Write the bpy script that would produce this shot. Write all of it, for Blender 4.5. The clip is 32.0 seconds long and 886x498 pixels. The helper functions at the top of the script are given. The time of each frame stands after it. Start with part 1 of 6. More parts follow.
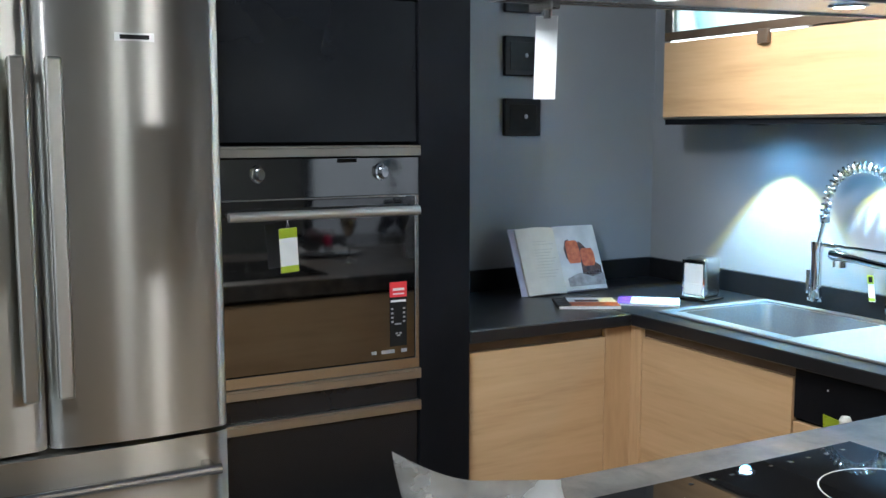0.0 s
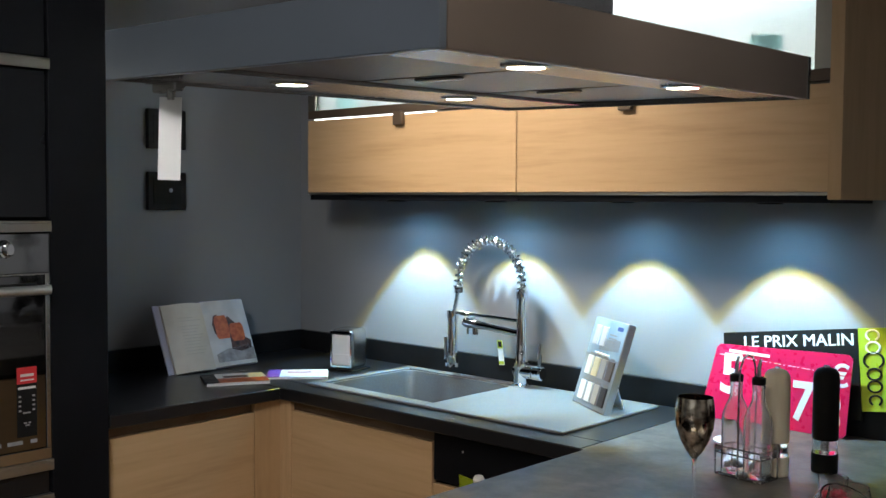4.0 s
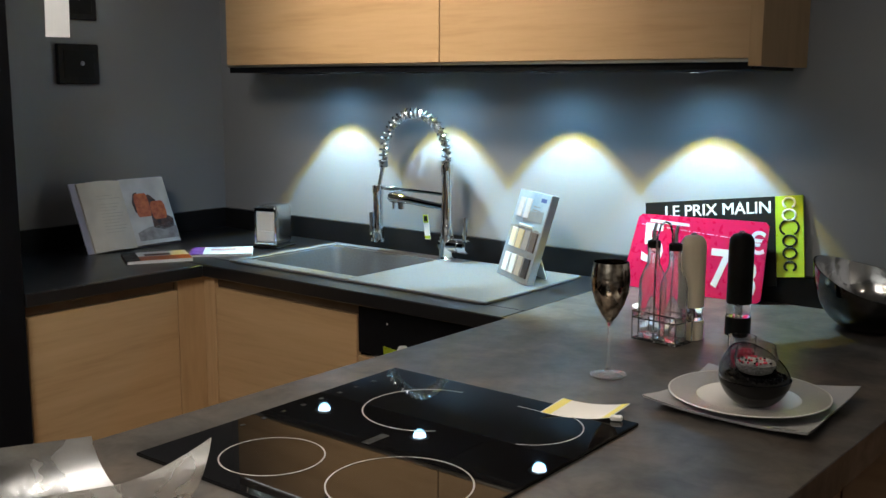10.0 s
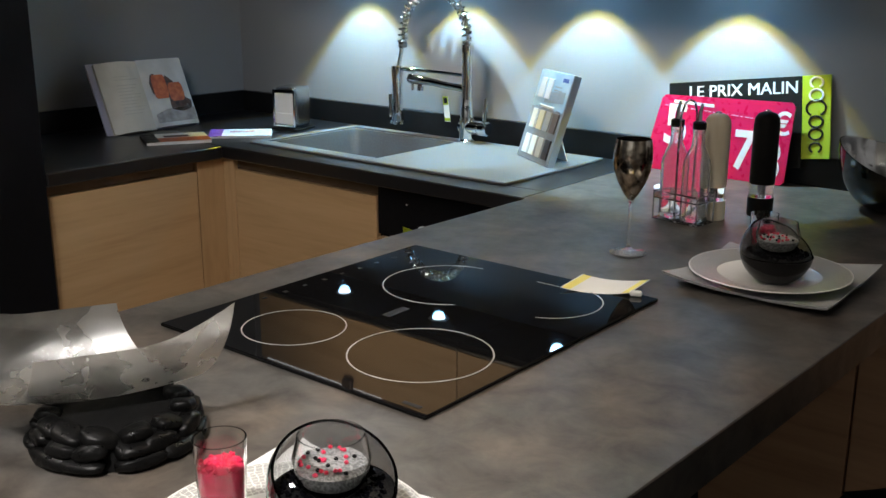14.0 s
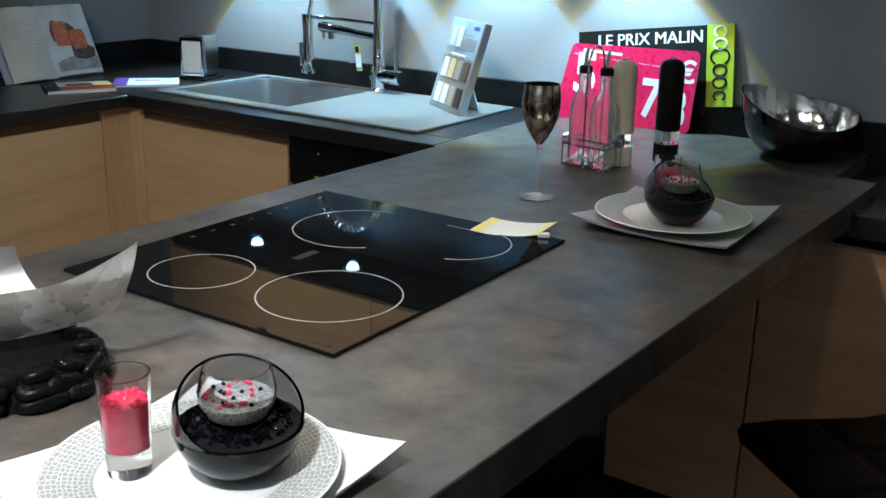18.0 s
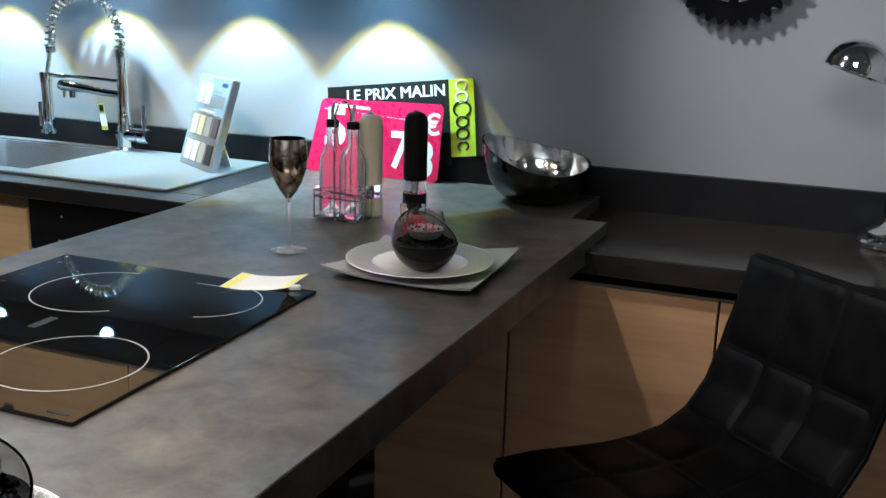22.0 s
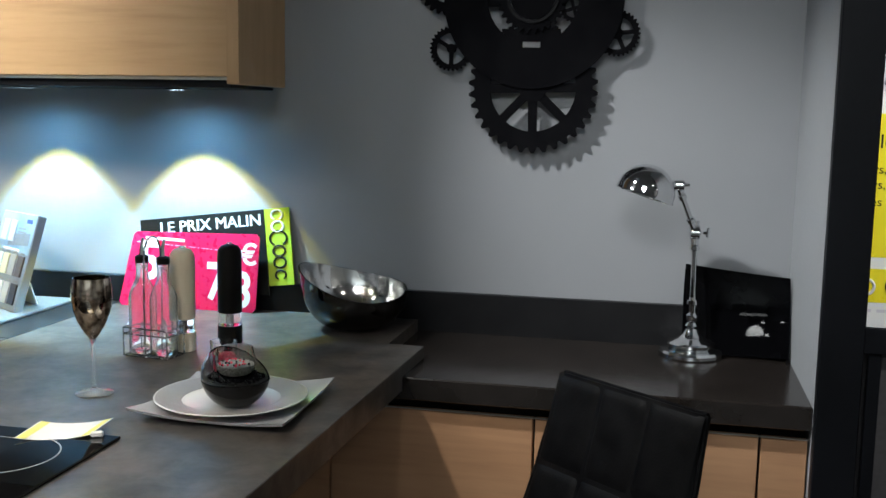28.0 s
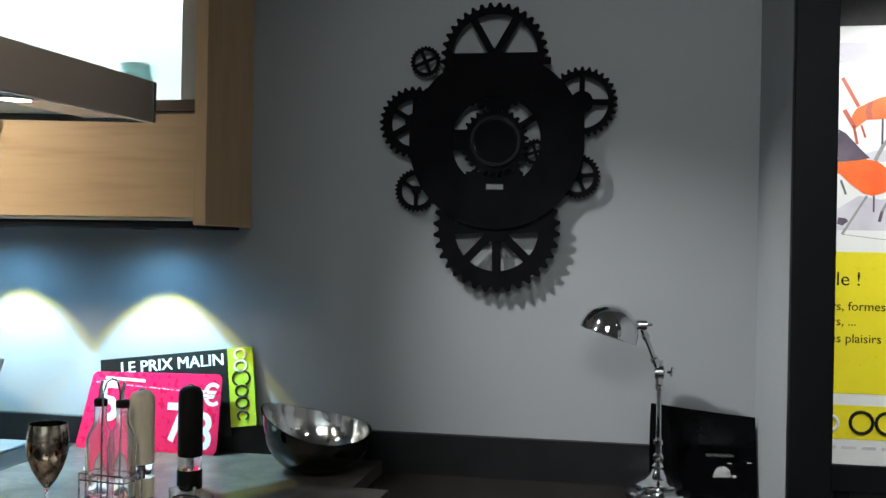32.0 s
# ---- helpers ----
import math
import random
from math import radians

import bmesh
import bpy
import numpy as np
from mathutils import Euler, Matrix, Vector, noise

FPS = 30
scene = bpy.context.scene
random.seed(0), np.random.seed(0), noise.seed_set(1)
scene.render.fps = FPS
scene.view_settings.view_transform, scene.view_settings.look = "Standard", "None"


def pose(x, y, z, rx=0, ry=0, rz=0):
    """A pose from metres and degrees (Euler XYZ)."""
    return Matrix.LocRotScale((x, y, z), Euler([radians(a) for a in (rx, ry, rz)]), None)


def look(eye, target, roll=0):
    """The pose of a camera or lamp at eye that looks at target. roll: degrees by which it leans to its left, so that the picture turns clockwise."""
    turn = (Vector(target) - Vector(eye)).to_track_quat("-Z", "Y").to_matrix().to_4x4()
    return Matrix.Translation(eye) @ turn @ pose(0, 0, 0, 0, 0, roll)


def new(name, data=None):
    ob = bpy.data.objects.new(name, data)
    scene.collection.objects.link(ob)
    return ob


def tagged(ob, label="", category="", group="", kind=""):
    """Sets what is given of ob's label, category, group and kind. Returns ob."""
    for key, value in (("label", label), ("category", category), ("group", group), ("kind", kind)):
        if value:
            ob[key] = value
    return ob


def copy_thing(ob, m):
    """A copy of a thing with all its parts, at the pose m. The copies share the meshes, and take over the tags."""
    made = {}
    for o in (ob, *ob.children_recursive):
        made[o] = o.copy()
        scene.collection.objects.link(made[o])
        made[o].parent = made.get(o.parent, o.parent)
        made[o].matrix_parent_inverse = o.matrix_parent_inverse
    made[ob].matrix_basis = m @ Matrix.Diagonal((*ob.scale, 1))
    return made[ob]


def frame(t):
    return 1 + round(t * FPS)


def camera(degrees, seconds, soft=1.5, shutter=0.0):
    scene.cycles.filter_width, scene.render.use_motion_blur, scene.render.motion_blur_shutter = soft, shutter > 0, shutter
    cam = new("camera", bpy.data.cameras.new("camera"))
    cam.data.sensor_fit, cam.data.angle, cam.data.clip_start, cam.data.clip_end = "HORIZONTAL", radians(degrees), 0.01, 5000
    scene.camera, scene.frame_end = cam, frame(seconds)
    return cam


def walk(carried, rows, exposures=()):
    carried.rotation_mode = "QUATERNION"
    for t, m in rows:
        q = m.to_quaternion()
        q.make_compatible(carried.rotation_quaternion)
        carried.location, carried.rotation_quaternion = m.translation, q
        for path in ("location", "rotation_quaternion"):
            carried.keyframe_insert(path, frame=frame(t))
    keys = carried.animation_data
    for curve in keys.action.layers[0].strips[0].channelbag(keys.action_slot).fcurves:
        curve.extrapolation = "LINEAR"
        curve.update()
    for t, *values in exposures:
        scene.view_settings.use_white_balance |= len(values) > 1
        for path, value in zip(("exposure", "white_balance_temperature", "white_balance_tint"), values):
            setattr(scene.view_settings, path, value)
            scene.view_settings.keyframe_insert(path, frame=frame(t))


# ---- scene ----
cam = camera(47.3, 32.0)
METRES, EYE, TILT, LEAN, TURN = 8.0, 1.5, 0.0, 0.0, 0.0
PATH = [
    (0, (3.208, -2.638, 1.471), (1.468, -1.68, 1.238), 0.0),
    (1, (3.22, -2.622, 1.477), (1.572, -1.502, 1.298), 0.4),
    (2, (3.222, -2.615, 1.481), (1.659, -1.375, 1.334), 0.5),
    (3, (3.236, -2.611, 1.486), (1.778, -1.246, 1.38), 0.7),
    (4, (3.25, -2.608, 1.488), (1.908, -1.128, 1.394), 0.4),
    (4.5, (3.256, -2.602, 1.488), (1.968, -1.075, 1.4), 0.4),
    (6.5, (3.274, -2.581, 1.491), (2.053, -1.006, 1.328), 0.5),
    (7, (3.273, -2.57, 1.481), (2.05, -0.998, 1.293), 0.3),
    (8, (3.268, -2.561, 1.47), (2.04, -1.002, 1.217), 0.2),
    (9, (3.261, -2.562, 1.462), (2.022, -1.018, 1.175), 0.2),
    (10, (3.263, -2.561, 1.454), (2.031, -1.019, 1.133), 0.2),
    (11, (3.265, -2.567, 1.451), (2.029, -1.035, 1.095), 0.2),
    (12, (3.265, -2.566, 1.442), (2.029, -1.047, 1.037), 0.3),
    (13, (3.262, -2.566, 1.435), (2.031, -1.058, 0.976), 0.2),
    (14, (3.259, -2.561, 1.426), (2.028, -1.077, 0.895), 0.2),
    (14.5, (3.26, -2.558, 1.419), (2.023, -1.091, 0.854), 0.1),
    (16.5, (3.259, -2.565, 1.402), (2.055, -1.113, 0.738), 0.6),
    (17, (3.263, -2.564, 1.4), (2.087, -1.082, 0.75), 0.8),
    (18, (3.276, -2.563, 1.405), (2.19, -0.998, 0.795), 1.1),
    (19, (3.28, -2.562, 1.404), (2.288, -0.927, 0.815), 2.0),
    (20, (3.289, -2.559, 1.404), (2.399, -0.862, 0.829), 2.0),
    (21, (3.298, -2.561, 1.402), (2.504, -0.81, 0.852), 1.9),
    (22, (3.318, -2.564, 1.407), (2.609, -0.761, 0.91), 1.7),
    (23, (3.327, -2.56, 1.411), (2.703, -0.722, 0.93), 2.0),
    (24, (3.334, -2.558, 1.407), (2.775, -0.698, 0.931), 1.8),
    (25, (3.347, -2.565, 1.41), (2.847, -0.684, 0.952), 1.6),
    (25.5, (3.357, -2.565, 1.413), (2.876, -0.673, 0.978), 1.4),
    (27.5, (3.363, -2.563, 1.432), (2.923, -0.633, 1.146), 0.9),
    (28, (3.369, -2.561, 1.436), (2.946, -0.625, 1.172), 1.0),
    (29, (3.372, -2.561, 1.446), (3.006, -0.606, 1.239), 1.4),
    (30, (3.373, -2.559, 1.449), (3.036, -0.595, 1.285), 1.5),
    (31, (3.371, -2.558, 1.452), (3.051, -0.586, 1.358), 1.6),
    (32, (3.368, -2.566, 1.461), (3.006, -0.599, 1.453), 1.0),
]
EXPOSURES = ((0, 0.7, 5650, 5), (1, 0.62, 5650, 5), (2, 0.38, 5850, 6), (4, -0.33, 6500, 10), (10, -0.52, 7000, 11), (14.5, -0.58, 6650, 10), (16.5, -0.54, 5900, 4), (20, -0.14, 6050, 6), (25.5, 0.08, 6250, 7), (28, 0.20, 6150, 5), (30, 0.19, 6400, 5), (32, 0.10, 6200, 3))
walk(cam, [(t, look(eye, target, roll)) for t, eye, target, roll in PATH], EXPOSURES)

# ---- world and lights ----
world = bpy.data.worlds.new("showroom")
scene.world = world
world.use_nodes = True
world.node_tree.nodes["Background"].inputs[0].default_value = (0.05, 0.052, 0.06, 1)
world.node_tree.nodes["Background"].inputs[1].default_value = 0.15


def lamp_spot(name, place, target, watts, degrees, blend, colour, radius):
    data = bpy.data.lights.new(name, "SPOT")
    data.energy, data.spot_size, data.spot_blend, data.color, data.shadow_soft_size = watts, radians(degrees), blend, colour, radius
    ob = new(name, data)
    ob.matrix_world = look(place, target)
    return ob


def lamp_area(name, place, target, watts, w, h, colour):
    data = bpy.data.lights.new(name, "AREA")
    data.shape, data.size, data.size_y, data.energy, data.color = "RECTANGLE", w, h, watts, colour
    ob = new(name, data)
    ob.matrix_world = look(place, target)
    return ob


COOL, WARM, RIM = (0.23, 0.60, 1.0), (1.0, 0.84, 0.66), (1.0, 0.84, 0.06)
SPOT_X = (0.806, 1.242, 1.705, 2.14)
for sx in SPOT_X:
    lamp_spot("cabinet_spot", (sx, -0.150, 1.484), (sx, -0.150, 0.0), 46, 77.5, 0.08, COOL, 0.008)
    lamp_spot("cabinet_spot_spill", (sx, -0.150, 1.483), (sx, -0.150, 0.0), 5.5, 165, 1.0, COOL, 0.020)
    lamp_spot("cabinet_spot_rim", (sx, -0.150, 1.4835), (sx, -0.150, 0.0), 15, 83.5, 0.05, RIM, 0.008)
HOOD_XY = ((2.06, -1.634), (2.50, -1.634), (2.06, -1.256), (2.50, -1.256))
for hx, hy in HOOD_XY:
    lamp_spot("hood_spot", (hx, hy, 1.640 - 0.0248 * (hx - 2.24) + 0.0229 * (hy + 1.40)), (hx, hy, 0.0), 5.0, 150, 0.75, WARM, 0.016)
# ceiling track spots and panels of the showroom, out of view, placed to match the lighting
lamp_spot("ceiling_spot", (2.07, -1.15, 2.66), (3.66, -0.10, 0.74), 225, 39, 0.95, (1.0, 0.96, 0.93), 0.04)
lamp_spot("ceiling_spot", (1.3, -1.5, 2.66), (1.40, -0.28, 1.78), 300, 60, 0.8, (1.0, 0.90, 0.78), 0.26)
lamp_spot("ceiling_spot", (2.95, -2.95, 2.66), (2.48, -2.02, 0.9), 320, 25, 0.9, (1.0, 0.98, 0.97), 0.06)
lamp_spot("ceiling_spot", (2.92, -1.3, 2.66), (2.40, -0.86, 0.9), 34, 24, 0.9, (1.0, 0.97, 0.94), 0.03)
lamp_spot("ceiling_spot", (1.7, -3.2, 2.66), (2.45, -1.75, 0.9), 62, 40, 0.9, (1.0, 0.97, 0.95), 0.05)
lamp_spot("ceiling_spot", (2.6, -3.0, 2.66), (0.62, -0.3, 1.5), 190, 62, 0.9, (1.0, 0.975, 0.95), 0.30)
lamp_spot("ceiling_spot", (2.9, -3.6, 2.66), (0.8, -1.5, 0.9), 28, 70, 0.8, (1.0, 0.97, 0.92), 0.05)
lamp_area("ceiling_panel", (3.2, -4.4, 2.68), (3.2, -4.4, 0), 9, 1.2, 0.3, (1.0, 0.98, 0.96))
lamp_spot("ceiling_spot", (4.5, -1.9, 2.66), (3.4, -0.4, 0.7), 5, 50, 0.7, (1.0, 0.90, 0.80), 0.03)
# unseen fill, added so the steel has a brighter east wall to reflect
lamp_area("room_wall_fill", (6.3, -2.4, 2.62), (7.0, -2.4, 0.6), 12, 2.6, 0.2, (1.0, 0.98, 0.95))
lamp_spot("ceiling_spot", (0.95, -2.6, 2.66), (1.9, -1.6, 0.45), 140, 45, 0.8, (1.0, 0.93, 0.85), 0.04)
# the same added fill for the south wall
lamp_area("room_wall_fill", (3.4, -5.2, 2.62), (3.4, -6.0, 1.2), 40, 2.4, 0.2, (0.84, 0.93, 1.0))
lamp_spot("ceiling_spot", (3.25, -2.8, 2.66), (3.52, 0.0, 1.85), 128, 50, 0.9, (1.0, 0.97, 0.94), 0.25)
# unseen spots added to draw upright streaks on the refrigerator doors
for ex, ey, watts in ((5.2, -1.50, 19), (5.2, -0.72, 32), (3.95, -0.45, 13)):
    lamp_spot("streak_spot", (ex, ey, 2.45), (0.8, -2.1, 1.05), watts, 24, 0.6, (1.0, 0.94, 0.86), 0.05)
for ex, ey in ((2.2, -2.75), (2.9, -2.75), (2.2, -3.6), (2.9, -3.6)):
    lamp_area("ceiling_panel", (ex, ey, 2.68), (ex, ey, 0), 2.2, 0.12, 0.12, (1.0, 0.98, 0.96))
lamp_spot("poster_spot", (4.4, -0.4, 2.6), (4.2, 0.8, 1.2), 125, 70, 0.5, (1.0, 0.97, 0.93), 0.05)


# ---- materials ----
def material(name, rough=0.5, metal=0.0):
    m = bpy.data.materials.new(name)
    m.use_nodes = True
    b = m.node_tree.nodes["Principled BSDF"]
    b.inputs["Roughness"].default_value = rough
    b.inputs["Metallic"].default_value = metal
    return m, m.node_tree, b


def rgba(c):
    return (c[0], c[1], c[2], 1.0)


def surface(name, c1, c2, scale=6.0, rough=0.5, metal=0.0, bump=0.0, stretch=(1, 1, 1), detail=5.0, fine=60.0, rough_span=0.1, spec=0.5, coat=0.0, low=0.35, high=0.65):
    """A colour that drifts between two tones, with a finer grain in the gloss and the relief."""
    m, t, b = material(name, rough, metal)
    n, l = t.nodes, t.links
    co = n.new("ShaderNodeTexCoord")
    mp = n.new("ShaderNodeMapping")
    mp.inputs["Scale"].default_value = stretch
    l.new(co.outputs["Object"], mp.inputs["Vector"])
    a = n.new("ShaderNodeTexNoise")
    a.inputs["Scale"].default_value, a.inputs["Detail"].default_value = scale, detail
    f = n.new("ShaderNodeTexNoise")
    f.inputs["Scale"].default_value, f.inputs["Detail"].default_value = fine, 3.0
    for x in (a, f):
        l.new(mp.outputs["Vector"], x.inputs["Vector"])
    r = n.new("ShaderNodeValToRGB")
    r.color_ramp.elements[0].position, r.color_ramp.elements[1].position = low, high
    r.color_ramp.elements[0].color, r.color_ramp.elements[1].color = rgba(c1), rgba(c2)
    l.new(a.outputs["Fac"], r.inputs["Fac"])
    l.new(r.outputs["Color"], b.inputs["Base Color"])
    mr = n.new("ShaderNodeMapRange")
    mr.inputs["From Min"].default_value, mr.inputs["From Max"].default_value = 0.3, 0.7
    mr.inputs["To Min"].default_value, mr.inputs["To Max"].default_value = max(0.02, rough - rough_span), min(1.0, rough + rough_span)
    l.new(f.outputs["Fac"], mr.inputs["Value"])
    l.new(mr.outputs["Result"], b.inputs["Roughness"])
    b.inputs["Specular IOR Level"].default_value = spec
    b.inputs["Coat Weight"].default_value = coat
    if bump:
        bp = n.new("ShaderNodeBump")
        bp.inputs["Strength"].default_value, bp.inputs["Distance"].default_value = bump, 0.002
        l.new(f.outputs["Fac"], bp.inputs["Height"])
        l.new(bp.outputs["Normal"], b.inputs["Normal"])
    return m


def oak(name, stretch, tones=((0.490, 0.315, 0.162), (0.560, 0.368, 0.195), (0.605, 0.405, 0.222))):
    """Pale oak with its grain along the axis that is stretched least."""
    m, t, b = material(name, 0.45)
    n, l = t.nodes, t.links
    co = n.new("ShaderNodeTexCoord")
    info = n.new("ShaderNodeObjectInfo")
    add = n.new("ShaderNodeVectorMath")
    add.operation = "ADD"
    sc = n.new("ShaderNodeVectorMath")
    sc.operation = "SCALE"
    sc.inputs[0].default_value = (7.3, 5.1, 9.7)
    l.new(info.outputs["Random"], sc.inputs["Scale"])
    l.new(co.outputs["Object"], add.inputs[0])
    l.new(sc.outputs["Vector"], add.inputs[1])
    mp = n.new("ShaderNodeMapping")
    mp.inputs["Scale"].default_value = stretch
    l.new(add.outputs["Vector"], mp.inputs["Vector"])
    a = n.new("ShaderNodeTexNoise")
    a.inputs["Scale"].default_value, a.inputs["Detail"].default_value, a.inputs["Distortion"].default_value = 2.2, 6.0, 0.9
    g = n.new("ShaderNodeTexNoise")
    g.inputs["Scale"].default_value, g.inputs["Detail"].default_value = 14.0, 4.0
    for x in (a, g):
        l.new(mp.outputs["Vector"], x.inputs["Vector"])
    mixv = n.new("ShaderNodeMath")
    mixv.operation = "MULTIPLY_ADD"
    l.new(g.outputs["Fac"], mixv.inputs[0])
    mixv.inputs[1].default_value = 0.45
    l.new(a.outputs["Fac"], mixv.inputs[2])
    r = n.new("ShaderNodeValToRGB")
    e = r.color_ramp.elements
    e[0].position, e[1].position = 0.5, 0.92
    e[0].color, e[1].color = rgba(tones[0]), rgba(tones[2])
    mid = e.new(0.68)
    mid.color = rgba(tones[1])
    l.new(mixv.outputs["Value"], r.inputs["Fac"])
    l.new(r.outputs["Color"], b.inputs["Base Color"])
    bp = n.new("ShaderNodeBump")
    bp.inputs["Strength"].default_value, bp.inputs["Distance"].default_value = 0.15, 0.001
    l.new(g.outputs["Fac"], bp.inputs["Height"])
    l.new(bp.outputs["Normal"], b.inputs["Normal"])
    return m


def glassy(name, tint=(1, 1, 1), rough=0.0, ior=1.45):
    m, t, b = material(name, rough)
    b.inputs["Base Color"].default_value = rgba(tint)
    b.inputs["Transmission Weight"].default_value = 1.0
    b.inputs["IOR"].default_value = ior
    return m


def glow(name, colour, strength):
    m, t, b = material(name, 0.4)
    b.inputs["Base Color"].default_value = rgba(colour)
    b.inputs["Emission Color"].default_value = rgba(colour)
    b.inputs["Emission Strength"].default_value = strength
    return m


def brushed(name, colour, rough, stretch, aniso=0.0):
    """Metal with fine lines along one axis."""
    m = surface(name, [v * 0.975 for v in colour], colour, 2.0, rough, 1.0, 0.0, stretch, 3.0, 20.0, 0.012)
    m.node_tree.nodes["Principled BSDF"].inputs["Anisotropic"].default_value = aniso
    m.node_tree.nodes["Principled BSDF"].inputs["Anisotropic Rotation"].default_value = 0.25
    return m


def oxidised(name):
    """Dark concrete-look laminate: broad rusty and grey clouds under a soft finer mottle."""
    m, t, b = material(name, 0.30)
    b.inputs["Specular IOR Level"].default_value = 0.26
    n, l = t.nodes, t.links
    co = n.new("ShaderNodeTexCoord")
    made = []
    for sc, det, dist in ((4.2, 3.0, 0.4), (15.0, 9.0, 0.35), (70.0, 3.0, 0.0)):
        a = n.new("ShaderNodeTexNoise")
        a.inputs["Scale"].default_value, a.inputs["Detail"].default_value, a.inputs["Distortion"].default_value = sc, det, dist
        a.inputs["Roughness"].default_value = 0.62
        l.new(co.outputs["Object"], a.inputs["Vector"])
        made.append(a)
    hue = n.new("ShaderNodeValToRGB")
    hue.color_ramp.elements[0].position, hue.color_ramp.elements[1].position = 0.40, 0.66
    hue.color_ramp.elements[0].color, hue.color_ramp.elements[1].color = (0.063, 0.060, 0.057, 1), (0.092, 0.074, 0.060, 1)
    l.new(made[0].outputs["Fac"], hue.inputs["Fac"])
    tone = n.new("ShaderNodeMapRange")
    tone.inputs["From Min"].default_value, tone.inputs["From Max"].default_value = 0.31, 0.69
    tone.inputs["To Min"].default_value, tone.inputs["To Max"].default_value = 0.48, 1.62
    l.new(made[1].outputs["Fac"], tone.inputs["Value"])
    mul = n.new("ShaderNodeVectorMath")
    mul.operation = "SCALE"
    l.new(hue.outputs["Color"], mul.inputs[0])
    l.new(tone.outputs["Result"], mul.inputs["Scale"])
    l.new(mul.outputs["Vector"], b.inputs["Base Color"])
    mr = n.new("ShaderNodeMapRange")
    mr.inputs["To Min"].default_value, mr.inputs["To Max"].default_value = 0.29, 0.40
    l.new(made[2].outputs["Fac"], mr.inputs["Value"])
    l.new(mr.outputs["Result"], b.inputs["Roughness"])
    return m


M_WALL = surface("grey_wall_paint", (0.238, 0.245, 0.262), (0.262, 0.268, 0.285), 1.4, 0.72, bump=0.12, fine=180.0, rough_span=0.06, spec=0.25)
M_WALL_C = surface("lighter_wall_tone", (0.27, 0.28, 0.295), (0.30, 0.31, 0.32), 1.4, 0.72, bump=0.12, fine=180.0, rough_span=0.06, spec=0.25)
M_DARKWALL = surface("dark_wall_paint", (0.035, 0.033, 0.036), (0.05, 0.047, 0.05), 2.0, 0.7)
M_CEIL = surface("ceiling_paint", (0.22, 0.22, 0.23), (0.27, 0.27, 0.28), 2.0, 0.8)
M_FLOOR = surface("dark_floor_tile", (0.09, 0.088, 0.086), (0.13, 0.128, 0.125), 3.0, 0.38, bump=0.06)
M_BLACK = surface("black_lacquer", (0.009, 0.010, 0.012), (0.012, 0.013, 0.016), 3.0, 0.20, rough_span=0.05, spec=0.45)
M_SATIN = surface("black_satin_panel", (0.004, 0.0045, 0.006), (0.007, 0.0075, 0.010), 3.0, 0.5, rough_span=0.05, spec=0.12)
M_OAK_X = oak("oak_grain_across", (0.55, 4.0, 7.0))
M_OAK_Y = oak("oak_grain_along", (4.0, 0.55, 7.0))
# the same oak with warm bounce light mixed into its tones
M_OAK_BOUNCE = oak("oak_across_warm_bounce", (0.55, 4.0, 7.0), ((0.43, 0.235, 0.125), (0.50, 0.280, 0.150), (0.56, 0.32, 0.175)))
M_OAK_Z = oak("oak_grain_up", (7.0, 4.0, 0.55))
M_SLAB = oxidised("oxidised_concrete_laminate")
M_COUNTER = surface("dark_counter_laminate", (0.0120, 0.0120, 0.0138), (0.0135, 0.0133, 0.0150), 2.2, 0.30, detail=1.0, fine=14.0, rough_span=0.01, spec=0.42)
M_DESK = surface("polished_brown_counter", (0.014, 0.0115, 0.010), (0.022, 0.018, 0.016), 12.0, 0.16, detail=8.0, rough_span=0.03)
M_UPSTAND = surface("black_upstand", (0.006, 0.006, 0.007), (0.010, 0.010, 0.011), 9.0, 0.42, spec=0.2)
M_STEEL_Z = brushed("brushed_steel_upright", (0.52, 0.505, 0.465), 0.31, (6.0, 6.0, 0.15), 1.0)
M_STEEL = brushed("brushed_steel", (0.58, 0.57, 0.56), 0.22, (1.0, 1.0, 1.0))
M_STEEL_D = brushed("dark_hood_steel", (0.32, 0.31, 0.30), 0.26, (1.0, 1.0, 1.0))
M_HANDLE = brushed("pale_satin_steel", (0.82, 0.80, 0.77), 0.42, (1.0, 1.0, 1.0))
M_ALU = brushed("satin_aluminium", (0.50, 0.47, 0.42), 0.34, (1.0, 1.0, 1.0))
M_CHROME = surface("chrome", (0.72, 0.73, 0.75), (0.80, 0.81, 0.82), 4.0, 0.06, 1.0, rough_span=0.02)
M_GAP = surface("shadow_gap_black", (0.004, 0.004, 0.004), (0.006, 0.006, 0.006), 4.0, 0.7, spec=0.08)
M_OVENGLASS = surface("mirror_black_glass", (0.19, 0.19, 0.192), (0.22, 0.22, 0.222), 3.0, 0.04, 1.0, rough_span=0.01)
M_PANELGLASS = surface("grey_mirror_glass", (0.30, 0.305, 0.305), (0.34, 0.345, 0.345), 3.0, 0.06, 1.0, rough_span=0.01)
M_SPRING = surface("bright_spring_chrome", (0.85, 0.86, 0.88), (0.92, 0.93, 0.95), 4.0, 0.16, 1.0, rough_span=0.02)
M_GLASS = glassy("clear_glass")
M_WHITE = surface("white_porcelain", (0.74, 0.74, 0.73), (0.80, 0.80, 0.79), 5.0, 0.18, rough_span=0.04)
M_PAPER = surface("white_paper", (0.70, 0.70, 0.69), (0.78, 0.78, 0.77), 8.0, 0.7)
